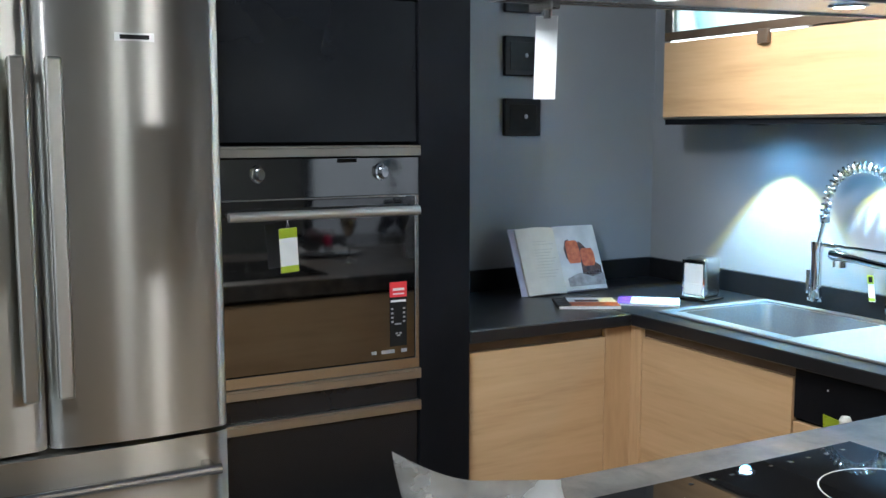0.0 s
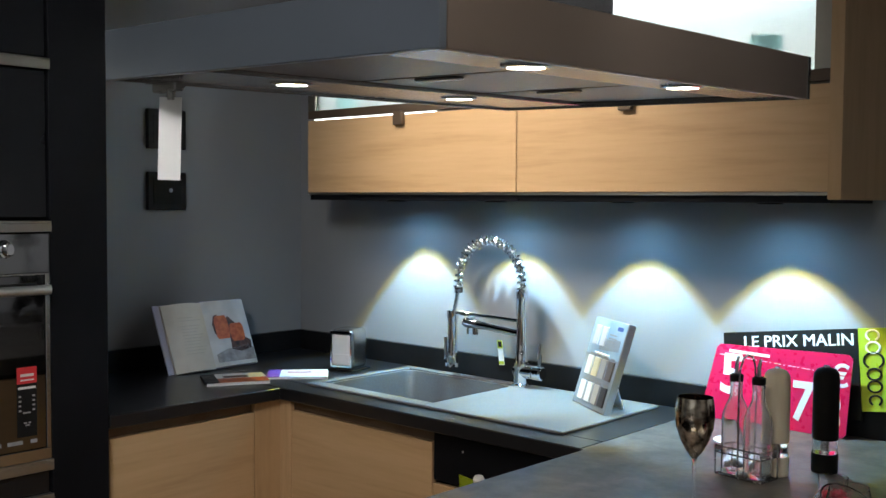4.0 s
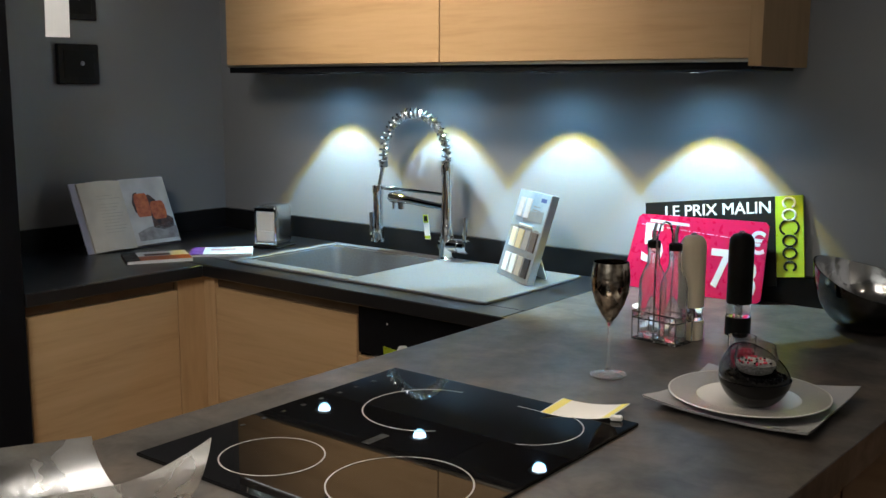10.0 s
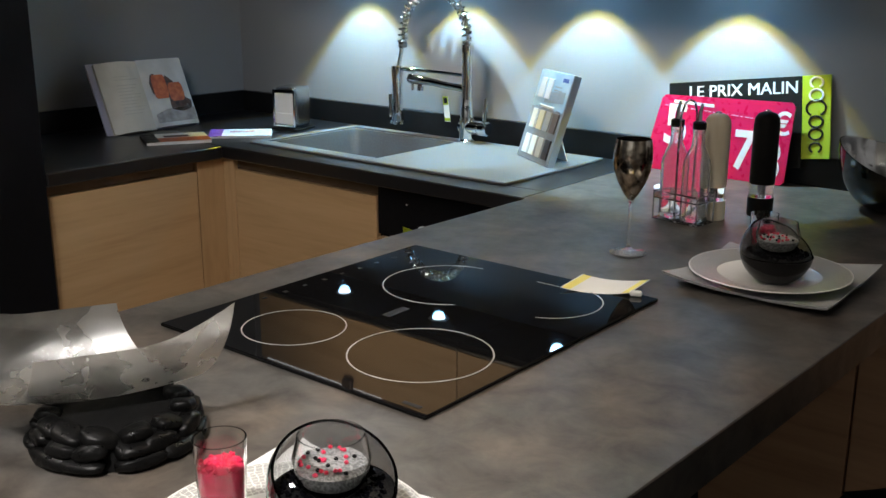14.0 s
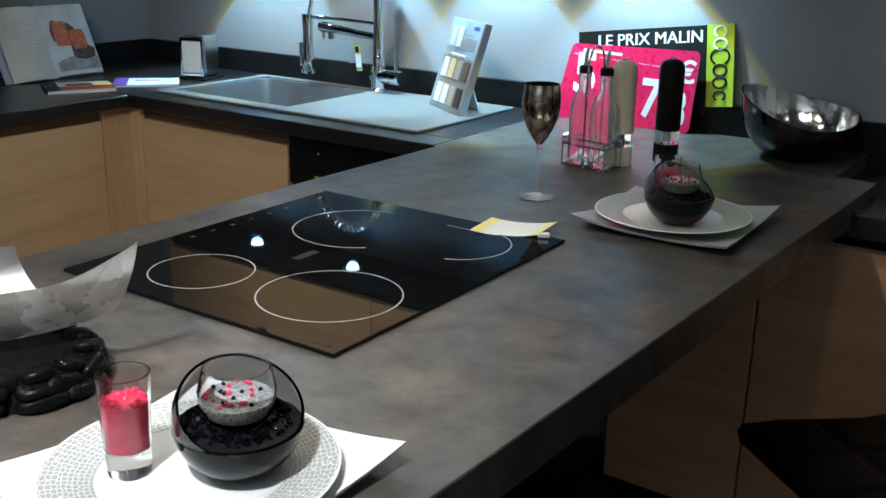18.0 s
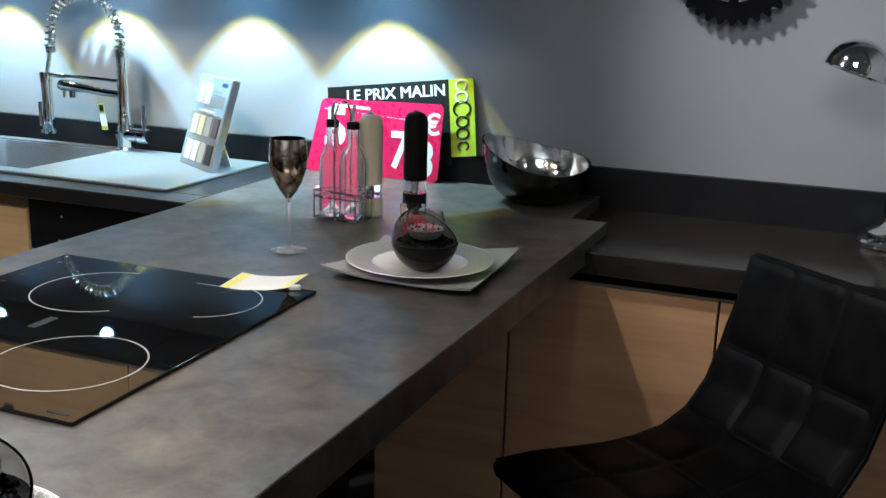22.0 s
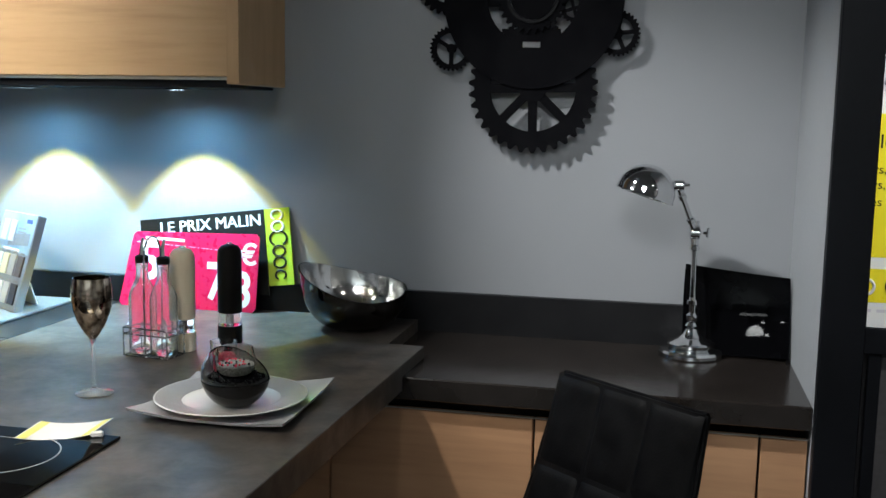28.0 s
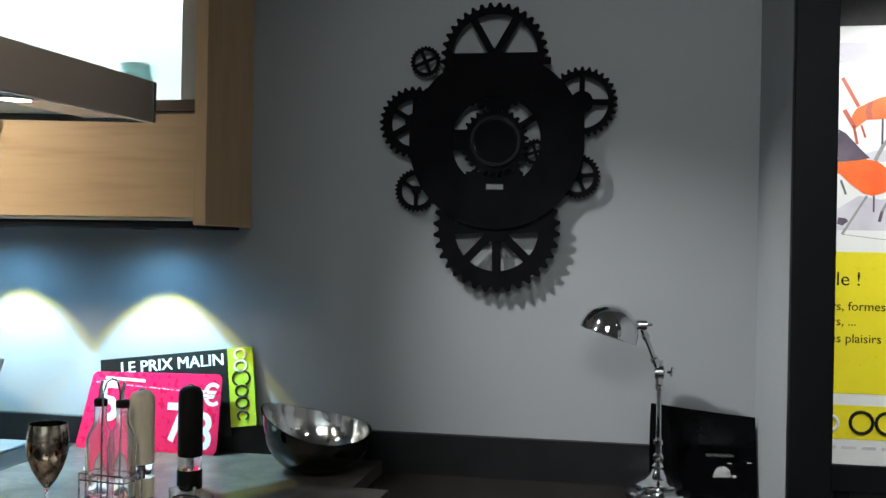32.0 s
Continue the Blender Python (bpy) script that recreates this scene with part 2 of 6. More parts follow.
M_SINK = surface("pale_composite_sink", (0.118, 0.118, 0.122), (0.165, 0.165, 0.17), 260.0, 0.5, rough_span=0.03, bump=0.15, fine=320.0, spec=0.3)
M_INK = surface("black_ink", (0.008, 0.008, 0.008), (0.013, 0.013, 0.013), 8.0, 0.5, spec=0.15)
M_BASIN = surface("darker_bowl_grey", (0.070, 0.072, 0.078), (0.085, 0.088, 0.094), 200.0, 0.35, bump=0.03, rough_span=0.04)
# one hood steel, its blue and brown reflections put into the colour
M_HOOD_BLUE = brushed("hood_steel_blue_reflection", (0.46, 0.53, 0.62), 0.34, (1.0, 1.0, 1.0))
M_HOOD_WARM = brushed("hood_steel_warm_reflection", (0.60, 0.48, 0.39), 0.36, (1.0, 1.0, 1.0))
M_STANDBOARD = surface("pale_blue_card", (0.21, 0.235, 0.26), (0.25, 0.275, 0.30), 5.0, 0.5)
M_LIME = surface("lime_green_print", (0.32, 0.41, 0.02), (0.36, 0.45, 0.03), 8.0, 0.35)
M_YELLOW = surface("yellow_print", (0.78, 0.66, 0.015), (0.82, 0.69, 0.02), 8.0, 0.35)
M_RED = surface("raspberry_print", (0.60, 0.010, 0.075), (0.66, 0.014, 0.09), 6.0, 0.32)
M_SIGNRED = surface("red_sticker", (0.62, 0.03, 0.04), (0.7, 0.04, 0.05), 8.0, 0.4)
M_GREYINK = surface("grey_print", (0.22, 0.22, 0.23), (0.30, 0.30, 0.31), 20.0, 0.6)

M_GREYMETAL = surface("dark_grey_metal", (0.10, 0.10, 0.105), (0.15, 0.15, 0.155), 6.0, 0.3, 0.8)
M_SKYBLUE = surface("pale_blue_print", (0.24, 0.36, 0.47), (0.42, 0.51, 0.57), 9.0, 0.45)
M_DEEPBLUE = surface("deep_blue_print", (0.02, 0.06, 0.25), (0.03, 0.08, 0.30), 9.0, 0.45)
M_PAGE = surface("photo_page", (0.50, 0.50, 0.50), (0.66, 0.66, 0.65), 12.0, 0.5)
M_COVER = surface("lavender_cover", (0.42, 0.42, 0.56), (0.48, 0.48, 0.60), 8.0, 0.5)
M_CREAM = surface("cream_page", (0.58, 0.55, 0.49), (0.64, 0.61, 0.55), 14.0, 0.7)
M_FAINT = surface("faint_print", (0.44, 0.42, 0.38), (0.50, 0.47, 0.43), 20.0, 0.7)
M_FAINT2 = surface("faint_glass_print", (0.02, 0.02, 0.02), (0.028, 0.028, 0.028), 20.0, 0.5, spec=0.1)
M_ORANGE = surface("orange_print", (0.40, 0.07, 0.018), (0.60, 0.16, 0.045), 60.0, 0.45)
M_PHOTODARK = surface("dark_photo_print", (0.025, 0.014, 0.012), (0.12, 0.055, 0.04), 70.0, 0.5)
M_PHOTOGREY = surface("grey_photo_print", (0.22, 0.20, 0.20), (0.38, 0.36, 0.36), 40.0, 0.5)
M_PINK = surface("pink_photo_print", (0.40, 0.09, 0.14), (0.62, 0.40, 0.42), 40.0, 0.5)
M_PURPLE = surface("purple_print", (0.16, 0.05, 0.30), (0.20, 0.07, 0.36), 10.0, 0.5)
M_BLACKWOOD = surface("black_stained_wood", (0.006, 0.006, 0.007), (0.010, 0.010, 0.011), 14.0, 0.45, spec=0.2)
M_HOBGLASS = surface("hob_glass", (0.004, 0.004, 0.0045), (0.005, 0.005, 0.0055), 3.0, 0.022, rough_span=0.002, spec=0.28)
M_PRINT = surface("white_glass_print", (0.30, 0.29, 0.28), (0.36, 0.35, 0.33), 20.0, 0.4)
M_YELLOWPALE = surface("pale_yellow_print", (0.78, 0.70, 0.16), (0.82, 0.74, 0.22), 10.0, 0.5)
M_SMOKE = surface("smoked_mirror_glass", (0.16, 0.12, 0.09), (0.80, 0.70, 0.58), 46.0, 0.12, 1.0, low=0.40, high=0.62, bump=0.2, fine=60.0, rough_span=0.03)
M_WIRE = surface("steel_wire", (0.42, 0.42, 0.42), (0.5, 0.5, 0.5), 5.0, 0.22, 1.0)
M_PALEWOOD = surface("pale_beech", (0.78, 0.68, 0.52), (0.86, 0.77, 0.61), 10.0, 0.45, stretch=(6, 6, 0.8))
M_RUBBER = surface("matt_black_wood", (0.005, 0.005, 0.005), (0.009, 0.0085, 0.0085), 12.0, 0.5, spec=0.12)
M_ACRYL = glassy("acrylic", (0.95, 0.93, 0.95), 0.02, 1.3)
M_BOTTLE = glassy("thin_bottle_glass", (0.98, 0.99, 1.0), 0.01, 1.36)
M_BOTTLE.node_tree.nodes["Principled BSDF"].inputs["Transmission Weight"].default_value = 0.90
M_BLACKGLASS = glassy("smoked_black_glass", (0.58, 0.59, 0.60), 0.0, 1.45)
M_SOLIDBLK = surface("solid_black_glass", (0.002, 0.002, 0.003), (0.003, 0.003, 0.004), 4.0, 0.035, spec=0.22, rough_span=0.01)
M_REDGRAIN = surface("red_sugar_grains", (0.60, 0.012, 0.05), (0.82, 0.03, 0.11), 60.0, 0.45)
M_SAND = surface("grey_sand", (0.16, 0.165, 0.165), (0.36, 0.36, 0.36), 380.0, 0.8, low=0.42, high=0.58)
M_BLKGRAIN = surface("black_granules", (0.003, 0.003, 0.003), (0.008, 0.008, 0.009), 300.0, 0.6, spec=0.12, bump=0.6, fine=420.0)
M_HAMMER = surface("polished_cast_aluminium", (0.78, 0.78, 0.77), (0.88, 0.88, 0.87), 6.0, 0.13, 1.0, 0.9, fine=22.0, rough_span=0.04)
M_POLISH = surface("polished_aluminium", (0.86, 0.86, 0.84), (0.92, 0.92, 0.91), 5.0, 0.24, 1.0, 0.9, fine=18.0, rough_span=0.10)
# dark stone, taken further down for the shade under the dish
M_STONE = surface("shaded_black_pebble", (0.002, 0.002, 0.002), (0.005, 0.005, 0.005), 30.0, 0.34, spec=0.14, bump=0.3, fine=140.0, rough_span=0.10)
M_LEATHER = surface("black_leather", (0.003, 0.003, 0.0035), (0.006, 0.006, 0.0065), 20.0, 0.42, spec=0.06, bump=0.25, fine=220.0, rough_span=0.07)
M_GEAR = surface("matt_black_iron", (0.003, 0.003, 0.004), (0.005, 0.005, 0.006), 12.0, 0.75, bump=0.1, rough_span=0.06, spec=0.03)
M_SHEET = surface("glossy_black_plate", (0.003, 0.003, 0.004), (0.005, 0.005, 0.006), 4.0, 0.03, spec=0.16, rough_span=0.01)
M_BLACKCHROME = surface("black_nickel", (0.055, 0.054, 0.053), (0.075, 0.074, 0.073), 4.0, 0.10, 1.0, rough_span=0.03)
M_POSTER = surface("poster_white", (0.74, 0.73, 0.73), (0.80, 0.79, 0.79), 3.0, 0.4)
M_LILAC = surface("poster_lilac", (0.50, 0.46, 0.54), (0.66, 0.63, 0.68), 6.0, 0.4)
M_POSTORANGE = surface("poster_orange", (0.80, 0.10, 0.01), (0.90, 0.16, 0.02), 6.0, 0.4)
M_RUST = surface("poster_rust", (0.42, 0.07, 0.035), (0.50, 0.09, 0.045), 6.0, 0.4)
M_PLUM = surface("poster_plum", (0.05, 0.03, 0.06), (0.12, 0.09, 0.13), 9.0, 0.4)


def rim_pattern(name, dark, pale):
    """Porcelain rim printed with a fine net of cracks between small fields."""
    m, t, b = material(name, 0.28)
    n, l = t.nodes, t.links
    co = n.new("ShaderNodeTexCoord")
    xyz = n.new("ShaderNodeSeparateXYZ")
    l.new(co.outputs["Object"], xyz.inputs["Vector"])
    ang, sq, rad, arc = [n.new("ShaderNodeMath") for _ in range(4)]
    ang.operation, sq.operation, rad.operation, arc.operation = "ARCTAN2", "MULTIPLY", "SQRT", "MULTIPLY"
    l.new(xyz.outputs["Y"], ang.inputs[0])
    l.new(xyz.outputs["X"], ang.inputs[1])
    dot = n.new("ShaderNodeVectorMath")
    dot.operation = "DOT_PRODUCT"
    l.new(co.outputs["Object"], dot.inputs[0])
    l.new(co.outputs["Object"], dot.inputs[1])
    l.new(dot.outputs["Value"], rad.inputs[0])
    l.new(ang.outputs["Value"], arc.inputs[0])
    arc.inputs[1].default_value = 15.6
    l.new(rad.outputs["Value"], sq.inputs[0])
    sq.inputs[1].default_value = 215.0
    joined = n.new("ShaderNodeCombineXYZ")
    l.new(arc.outputs["Value"], joined.inputs["X"])
    l.new(sq.outputs["Value"], joined.inputs["Y"])
    v = n.new("ShaderNodeTexVoronoi")
    v.feature = "DISTANCE_TO_EDGE"
    v.inputs["Scale"].default_value = 1.0
    v.inputs["Randomness"].default_value = 0.45
    l.new(joined.outputs["Vector"], v.inputs["Vector"])
    r = n.new("ShaderNodeValToRGB")
    r.color_ramp.elements[0].position, r.color_ramp.elements[1].position = 0.03, 0.10
    r.color_ramp.elements[0].color, r.color_ramp.elements[1].color = rgba(pale), rgba(dark)
    l.new(v.outputs["Distance"], r.inputs["Fac"])
    l.new(r.outputs["Color"], b.inputs["Base Color"])
    return m


M_CRACK = rim_pattern("crackle_rim", (0.34, 0.34, 0.33), (0.74, 0.74, 0.72))
M_GREYRIM = rim_pattern("grey_crackle_rim", (0.24, 0.23, 0.22), (0.42, 0.41, 0.40))
M_GREYPLATE = surface("grey_porcelain", (0.36, 0.37, 0.39), (0.42, 0.43, 0.45), 5.0, 0.22, rough_span=0.04)
M_ROOM = surface("pale_room_paint", (0.50, 0.48, 0.45), (0.58, 0.56, 0.53), 2.0, 0.7)


# ---- building helpers ----
def thing(name, place, label, category, group="", kind="", turn=0.0):
    ob = new(name)
    ob.empty_display_size = 0.05
    ob.location = place
    ob.rotation_euler = (0, 0, radians(turn))
    return tagged(ob, label, category, group, kind)


def part(name, bm, material_, parent=None, label="", smooth=False):
    bmesh.ops.recalc_face_normals(bm, faces=bm.faces)
    me = bpy.data.meshes.new(name)
    if smooth:
        for f in bm.faces:
            f.smooth = True
    bm.to_mesh(me)
    bm.free()
    me.materials.append(material_)
    ob = new(name, me)
    if parent:
        ob.parent = parent
    return tagged(ob, label)


def autosmooth(ob, degrees=35):
    me = ob.data
    me.polygons.foreach_set("use_smooth", [True] * len(me.polygons))
    me.set_sharp_from_angle(angle=radians(degrees))
    return ob


def boxes(*spans, bevel=0.002, seg=1):
    bm = bmesh.new()
    for x0, x1, y0, y1, z0, z1 in spans:
        vs = [bm.verts.new(p) for p in ((x0, y0, z0), (x1, y0, z0), (x1, y1, z0), (x0, y1, z0), (x0, y0, z1), (x1, y0, z1), (x1, y1, z1), (x0, y1, z1))]
        for q in ((3, 2, 1, 0), (4, 5, 6, 7), (0, 1, 5, 4), (1, 2, 6, 5), (2, 3, 7, 6), (3, 0, 4, 7)):
            bm.faces.new([vs[i] for i in q])
    if bevel:
        bmesh.ops.bevel(bm, geom=list(bm.edges), offset=bevel, segments=seg, affect="EDGES", profile=0.5)
    return bm


def wbox(name, parent, mat_, x0, x1, y0, y1, z0, z1, bevel=0.002, label="", seg=1):
    """A bevelled box given in the world's metres, laid under its thing."""
    ox, oy, oz = parent.location if parent else (0, 0, 0)
    if parent and parent.parent:
        a, b, c = parent.parent.location
        ox, oy, oz = ox + a, oy + b, oz + c
    return part(name, boxes((x0 - ox, x1 - ox, y0 - oy, y1 - oy, z0 - oz, z1 - oz), bevel=bevel, seg=seg), mat_, parent, label)


def lathe(profile, steps=32, squash=1.0, closed=False):
    """Turns a profile of (radius, height) round the upright axis."""
    bm = bmesh.new()
    rings = []
    for r, z in profile:
        if r < 1e-5:
            rings.append([bm.verts.new((0, 0, z))])
        else:
            rings.append([bm.verts.new((r * math.cos(2 * math.pi * i / steps), r * squash * math.sin(2 * math.pi * i / steps), z)) for i in range(steps)])
    pairs = list(zip(rings, rings[1:])) + ([(rings[-1], rings[0])] if closed else [])
    for a, b in pairs:
        for i in range(steps):
            j = (i + 1) % steps
            f = [a[i % len(a)], a[j % len(a)], b[j % len(b)], b[i % len(b)]]
            f = [v for k, v in enumerate(f) if v not in f[:k]]
            if len(f) > 2:
                bm.faces.new(f)
    return bm


def tube(points, radius, sides=10, closed=False, caps=True):
    """A round bar along points; radius may be one number or one for each point."""
    bm = bmesh.new()
    pts = [Vector(p) for p in points]
    rr = radius if isinstance(radius, (list, tuple)) else [radius] * len(pts)
    up = None
    rings = []
    for i, p in enumerate(pts):
        a = pts[i - 1] if i or closed else p
        b = pts[(i + 1) % len(pts)] if i < len(pts) - 1 or closed else p
        d = (b - a).normalized()
        if up is None:
            up = Vector((0, 0, 1)) if abs(d.z) < 0.9 else Vector((1, 0, 0))
        side = d.cross(up).normalized()
        up = side.cross(d).normalized()
        rings.append([bm.verts.new(p + rr[i] * (math.cos(2 * math.pi * k / sides) * side + math.sin(2 * math.pi * k / sides) * up)) for k in range(sides)])
    pairs = list(zip(rings, rings[1:])) + ([(rings[-1], rings[0])] if closed else [])
    for a, b in pairs:
        for k in range(sides):
            bm.faces.new((a[k], a[(k + 1) % sides], b[(k + 1) % sides], b[k]))
    if caps and not closed:
        bm.faces.new(rings[0][::-1])
        bm.faces.new(rings[-1])
    return bm


def moved(bm, m):
    bmesh.ops.transform(bm, matrix=m, verts=bm.verts)
    return bm


def merged(*many):
    """Several pieces of one part in one bmesh."""
    out = bmesh.new()
    for b in many:
        me = bpy.data.meshes.new("tmp")
        b.to_mesh(me)
        b.free()
        out.from_mesh(me)
        bpy.data.meshes.remove(me)
    return out


def prism(outline, y0, y1, bevel=0.0):
    """An outline in x and z, given depth along y."""
    bm = bmesh.new()
    a = [bm.verts.new((x, y0, z)) for x, z in outline]
    b = [bm.verts.new((x, y1, z)) for x, z in outline]
    bm.faces.new(a)
    bm.faces.new(b[::-1])
    for i in range(len(a)):
        j = (i + 1) % len(a)
        bm.faces.new((a[i], b[i], b[j], a[j]))
    if bevel:
        bmesh.ops.bevel(bm, geom=list(bm.edges), offset=bevel, segments=1, affect="EDGES", profile=0.5)
    return bm


def words(name, text, size, m, mat_, parent, label="", align="LEFT", depth=0.0006, spacing=1.0, bold=0.0):
    """Letters of the built-in font as a thin mesh, lying in the local x-y plane and laid by m."""
    cu = bpy.data.curves.new(name, "FONT")
    cu.body, cu.size, cu.align_x, cu.extrude, cu.resolution_u, cu.space_character, cu.offset = text, size, align, depth, 3, spacing, bold
    tmp = new("tmp_words", cu)
    dg = bpy.context.evaluated_depsgraph_get()
    me = bpy.data.meshes.new_from_object(tmp.evaluated_get(dg))
    bpy.data.objects.remove(tmp)
    me.transform(m)
    me.materials.clear()
    me.materials.append(mat_)
    ob = new(name, me)
    ob.parent = parent
    return tagged(ob, label)


# ---- the setting ----
def slab(name, mat_, *span, label="", bevel=0.0):
    return tagged(part(name, boxes(span, bevel=bevel), mat_), label, name.split("_")[0], kind="structure")


slab("floor", M_FLOOR, -0.2, 7.2, -6.2, 3.2, -0.1, 0.0, label="dark grey tiled showroom floor")
slab("ceiling", M_CEIL, -0.2, 7.2, -6.2, 3.2, 2.70, 2.8, label="grey painted showroom ceiling")
slab("wall_west", M_WALL, 0.0, 0.12, -6.0, 0.0, 0.0, 2.70, label="blue-grey painted wall behind the corner counter")
slab("wall_north", M_WALL, 0.0, 3.756, 0.0, 0.12, 0.0, 2.70, label="blue-grey painted wall behind the sink")
# coloured slightly lighter than the walls it joins
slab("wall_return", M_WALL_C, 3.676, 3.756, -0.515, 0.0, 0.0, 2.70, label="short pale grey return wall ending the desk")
slab("wall_end_panel", M_SATIN, 3.674, 3.754, -0.545, -0.5152, 0.0, 2.70, label="black end panel of the short return wall", bevel=0.002)
slab("wall_east", M_ROOM, 7.0, 7.1, -6.0, 3.0, 0.0, 2.70, label="pale showroom wall")
slab("wall_south", M_ROOM, 0.0, 7.1, -6.1, -6.0, 0.0, 2.70, label="pale showroom wall")
slab("wall_back", M_DARKWALL, 3.756, 7.1, 0.86, 0.96, 0.0, 2.70, label="dark wall behind the poster")
slab("upstand_north", M_UPSTAND, 0.14, 3.676, -0.02, 0.0, 0.83, 0.975, label="black upstand along the wall behind the sink", bevel=0.0015)
slab("upstand_west", M_UPSTAND, 0.12, 0.14, -1.197, 0.0, 0.88, 0.975, label="black upstand along the corner wall", bevel=0.0015)

# worktops
top_a = thing("corner_worktop", (0.45, -0.6, 0.86), "black laminate worktop running round the corner to the sink", "worktop", kind="structure")
wbox("worktop_wing", top_a, M_COUNTER, 0.14, 0.755, -1.196, -0.612, 0.862, 0.90, 0.003)
SX0, SX1, SY0, SY1 = 0.80, 1.765, -0.515, -0.070
wbox("worktop_strip", top_a, M_COUNTER, 0.14, 1.888, -0.612, SY0, 0.862, 0.90, 0.003)
wbox("worktop_strip", top_a, M_COUNTER, 0.14, SX0, SY0, -0.02, 0.862, 0.90, 0.0)
wbox("worktop_strip", top_a, M_COUNTER, SX1, 1.888, SY0, -0.02, 0.862, 0.90, 0.0)
wbox("worktop_strip", top_a, M_COUNTER, SX0, SX1, SY1, -0.02, 0.862, 0.90, 0.0)

pen_top = thing("peninsula_worktop", (2.35, -1.4, 0.84), "dark mottled concrete-look laminate peninsula worktop", "worktop", kind="structure")
SLAB = ((1.902, -0.614), (1.874, -2.62), (2.786, -2.62), (2.838, -0.318), (2.75, -0.318), (2.75, -0.021), (1.889, -0.021), (1.889, -0.614))
bm = prism([(x - 2.35, -(y + 1.4)) for x, y in SLAB], 0.0, -0.060, 0.0015)
part("slab_top", moved(bm, pose(0, 0, 0.06, 90, 0, 0) @ Matrix.Diagonal((1, 1, 1, 1))), M_SLAB, pen_top)
desk = thing("desk_worktop", (3.25, -0.2, 0.8), "polished dark brown desk worktop along the wall", "worktop", kind="structure")
wbox("desk_top", desk, M_DESK, 2.752, 3.676, -0.50, -0.02, 0.822, 0.872, 0.003)

# ---- tall units on the west wall ----
def rounded_front(y0, y1, z0, z1, x0, x1, bulge, edge, n=14):
    """A door with a gently bowed front, facing +x, in metres relative to nothing."""
    bm = bmesh.new()
    prof = []
    for i in range(n + 1):
        u = i / n
        y = y0 + (y1 - y0) * u
        x = x1 + bulge * (1 - (2 * u - 1) ** 2)
        d = min(u, 1 - u) * (y1 - y0)
        if d < edge:
            x -= edge * (1 - math.sqrt(max(0.0, 1 - (1 - d / edge) ** 2)))
        prof.append((x, y))
    ring = prof + [(x0, y1), (x0, y0)]
    lo = [bm.verts.new((x, y, z0)) for x, y in ring]
    hi = [bm.verts.new((x, y, z1)) for x, y in ring]
    bm.faces.new(lo)
    bm.faces.new(hi[::-1])
    for i in range(len(ring)):
        j = (i + 1) % len(ring)
        bm.faces.new((lo[i], hi[i], hi[j], lo[j]))
    return bm


def fridge(place):
    """A French-door refrigerator; y runs from its right side (0) to its left (-0.84), x from its back."""
    f = thing("refrigerator", place, "brushed stainless steel French-door refrigerator with long bar handles", "refrigerator")
    part("body", boxes((0.02, 0.60, -0.835, -0.005, 0.03, 1.80), bevel=0.004), M_STEEL_D, f, "dark grey cabinet")
    for a, b in ((-0.418, -0.002), (-0.84, -0.424)):
        d = autosmooth(part("door", rounded_front(a, b, 0.742, 1.805, 0.605, 0.672, 0.018, 0.012, 28), M_STEEL_Z, f), 40)
        y = -0.385 if a > -0.42 else -0.46
        h = part("door_handle", merged(boxes((0.715, 0.735, y - 0.018, y + 0.018, 0.87, 1.63), bevel=0.006, seg=2), boxes((0.66, 0.72, y - 0.012, y + 0.012, 0.90, 0.93), (0.66, 0.72, y - 0.012, y + 0.012, 1.57, 1.60), bevel=0.003)), M_STEEL_Z, d, "flat vertical steel bar")
    drawer = autosmooth(part("freezer_drawer", rounded_front(-0.84, -0.002, 0.06, 0.728, 0.605, 0.672, 0.018, 0.012, 28), M_STEEL_Z, f), 40)
    part("drawer_handle", merged(tube([(0.735, -0.80, 0.655), (0.737, -0.42, 0.655), (0.735, -0.04, 0.655)], 0.013, 12), boxes((0.66, 0.735, -0.785, -0.76, 0.646, 0.664), (0.66, 0.735, -0.075, -0.05, 0.646, 0.664), bevel=0.003)), M_STEEL, drawer, "round horizontal steel bar")
    badge = part("badge", boxes((0.683, 0.690, -0.247, -0.157, 1.672, 1.692), bevel=0.001), M_WHITE, f, "small white maker's plate")
    part("badge_mark", boxes((0.6905, 0.6915, -0.235, -0.169, 1.677, 1.687), bevel=0.0), M_INK, badge)
    for k in range(4):
        part("foot", moved(lathe([(0, 0), (0.02, 0), (0.02, 0.03), (0, 0.03)], 12), Matrix.Translation((0.1 + 0.42 * (k % 2), -0.08 - 0.68 * (k // 2), 0))), M_GAP, f)
    return f


fridge((0.125, -1.921, 0.0))

col = thing("oven_column", (0.43, -1.56, 0.0), "tall black lacquered oven housing with slim steel grip rails", "cabinet")
wbox("side_panel", col, M_SATIN, 0.122, 0.752, -1.360, -1.1985, 0.0, 2.40, 0.002, "wide black side panel")
wbox("carcass", col, M_SATIN, 0.122, 0.700, -1.918, -1.362, 0.0, 0.80, 0.002)
wbox("carcass", col, M_SATIN, 0.122, 0.700, -1.918, -1.362, 1.402, 2.40, 0.002)
wbox("back_panel", col, M_SATIN, 0.122, 0.140, -1.918, -1.362, 0.802, 1.40, 0.0)
wbox("bottom_door", col, M_BLACK, 0.702, 0.742, -1.918, -1.363, 0.02, 0.690, 0.0015)
wbox("warming_drawer_front", col, M_BLACK, 0.702, 0.742, -1.918, -1.363, 0.722, 0.782, 0.0015)
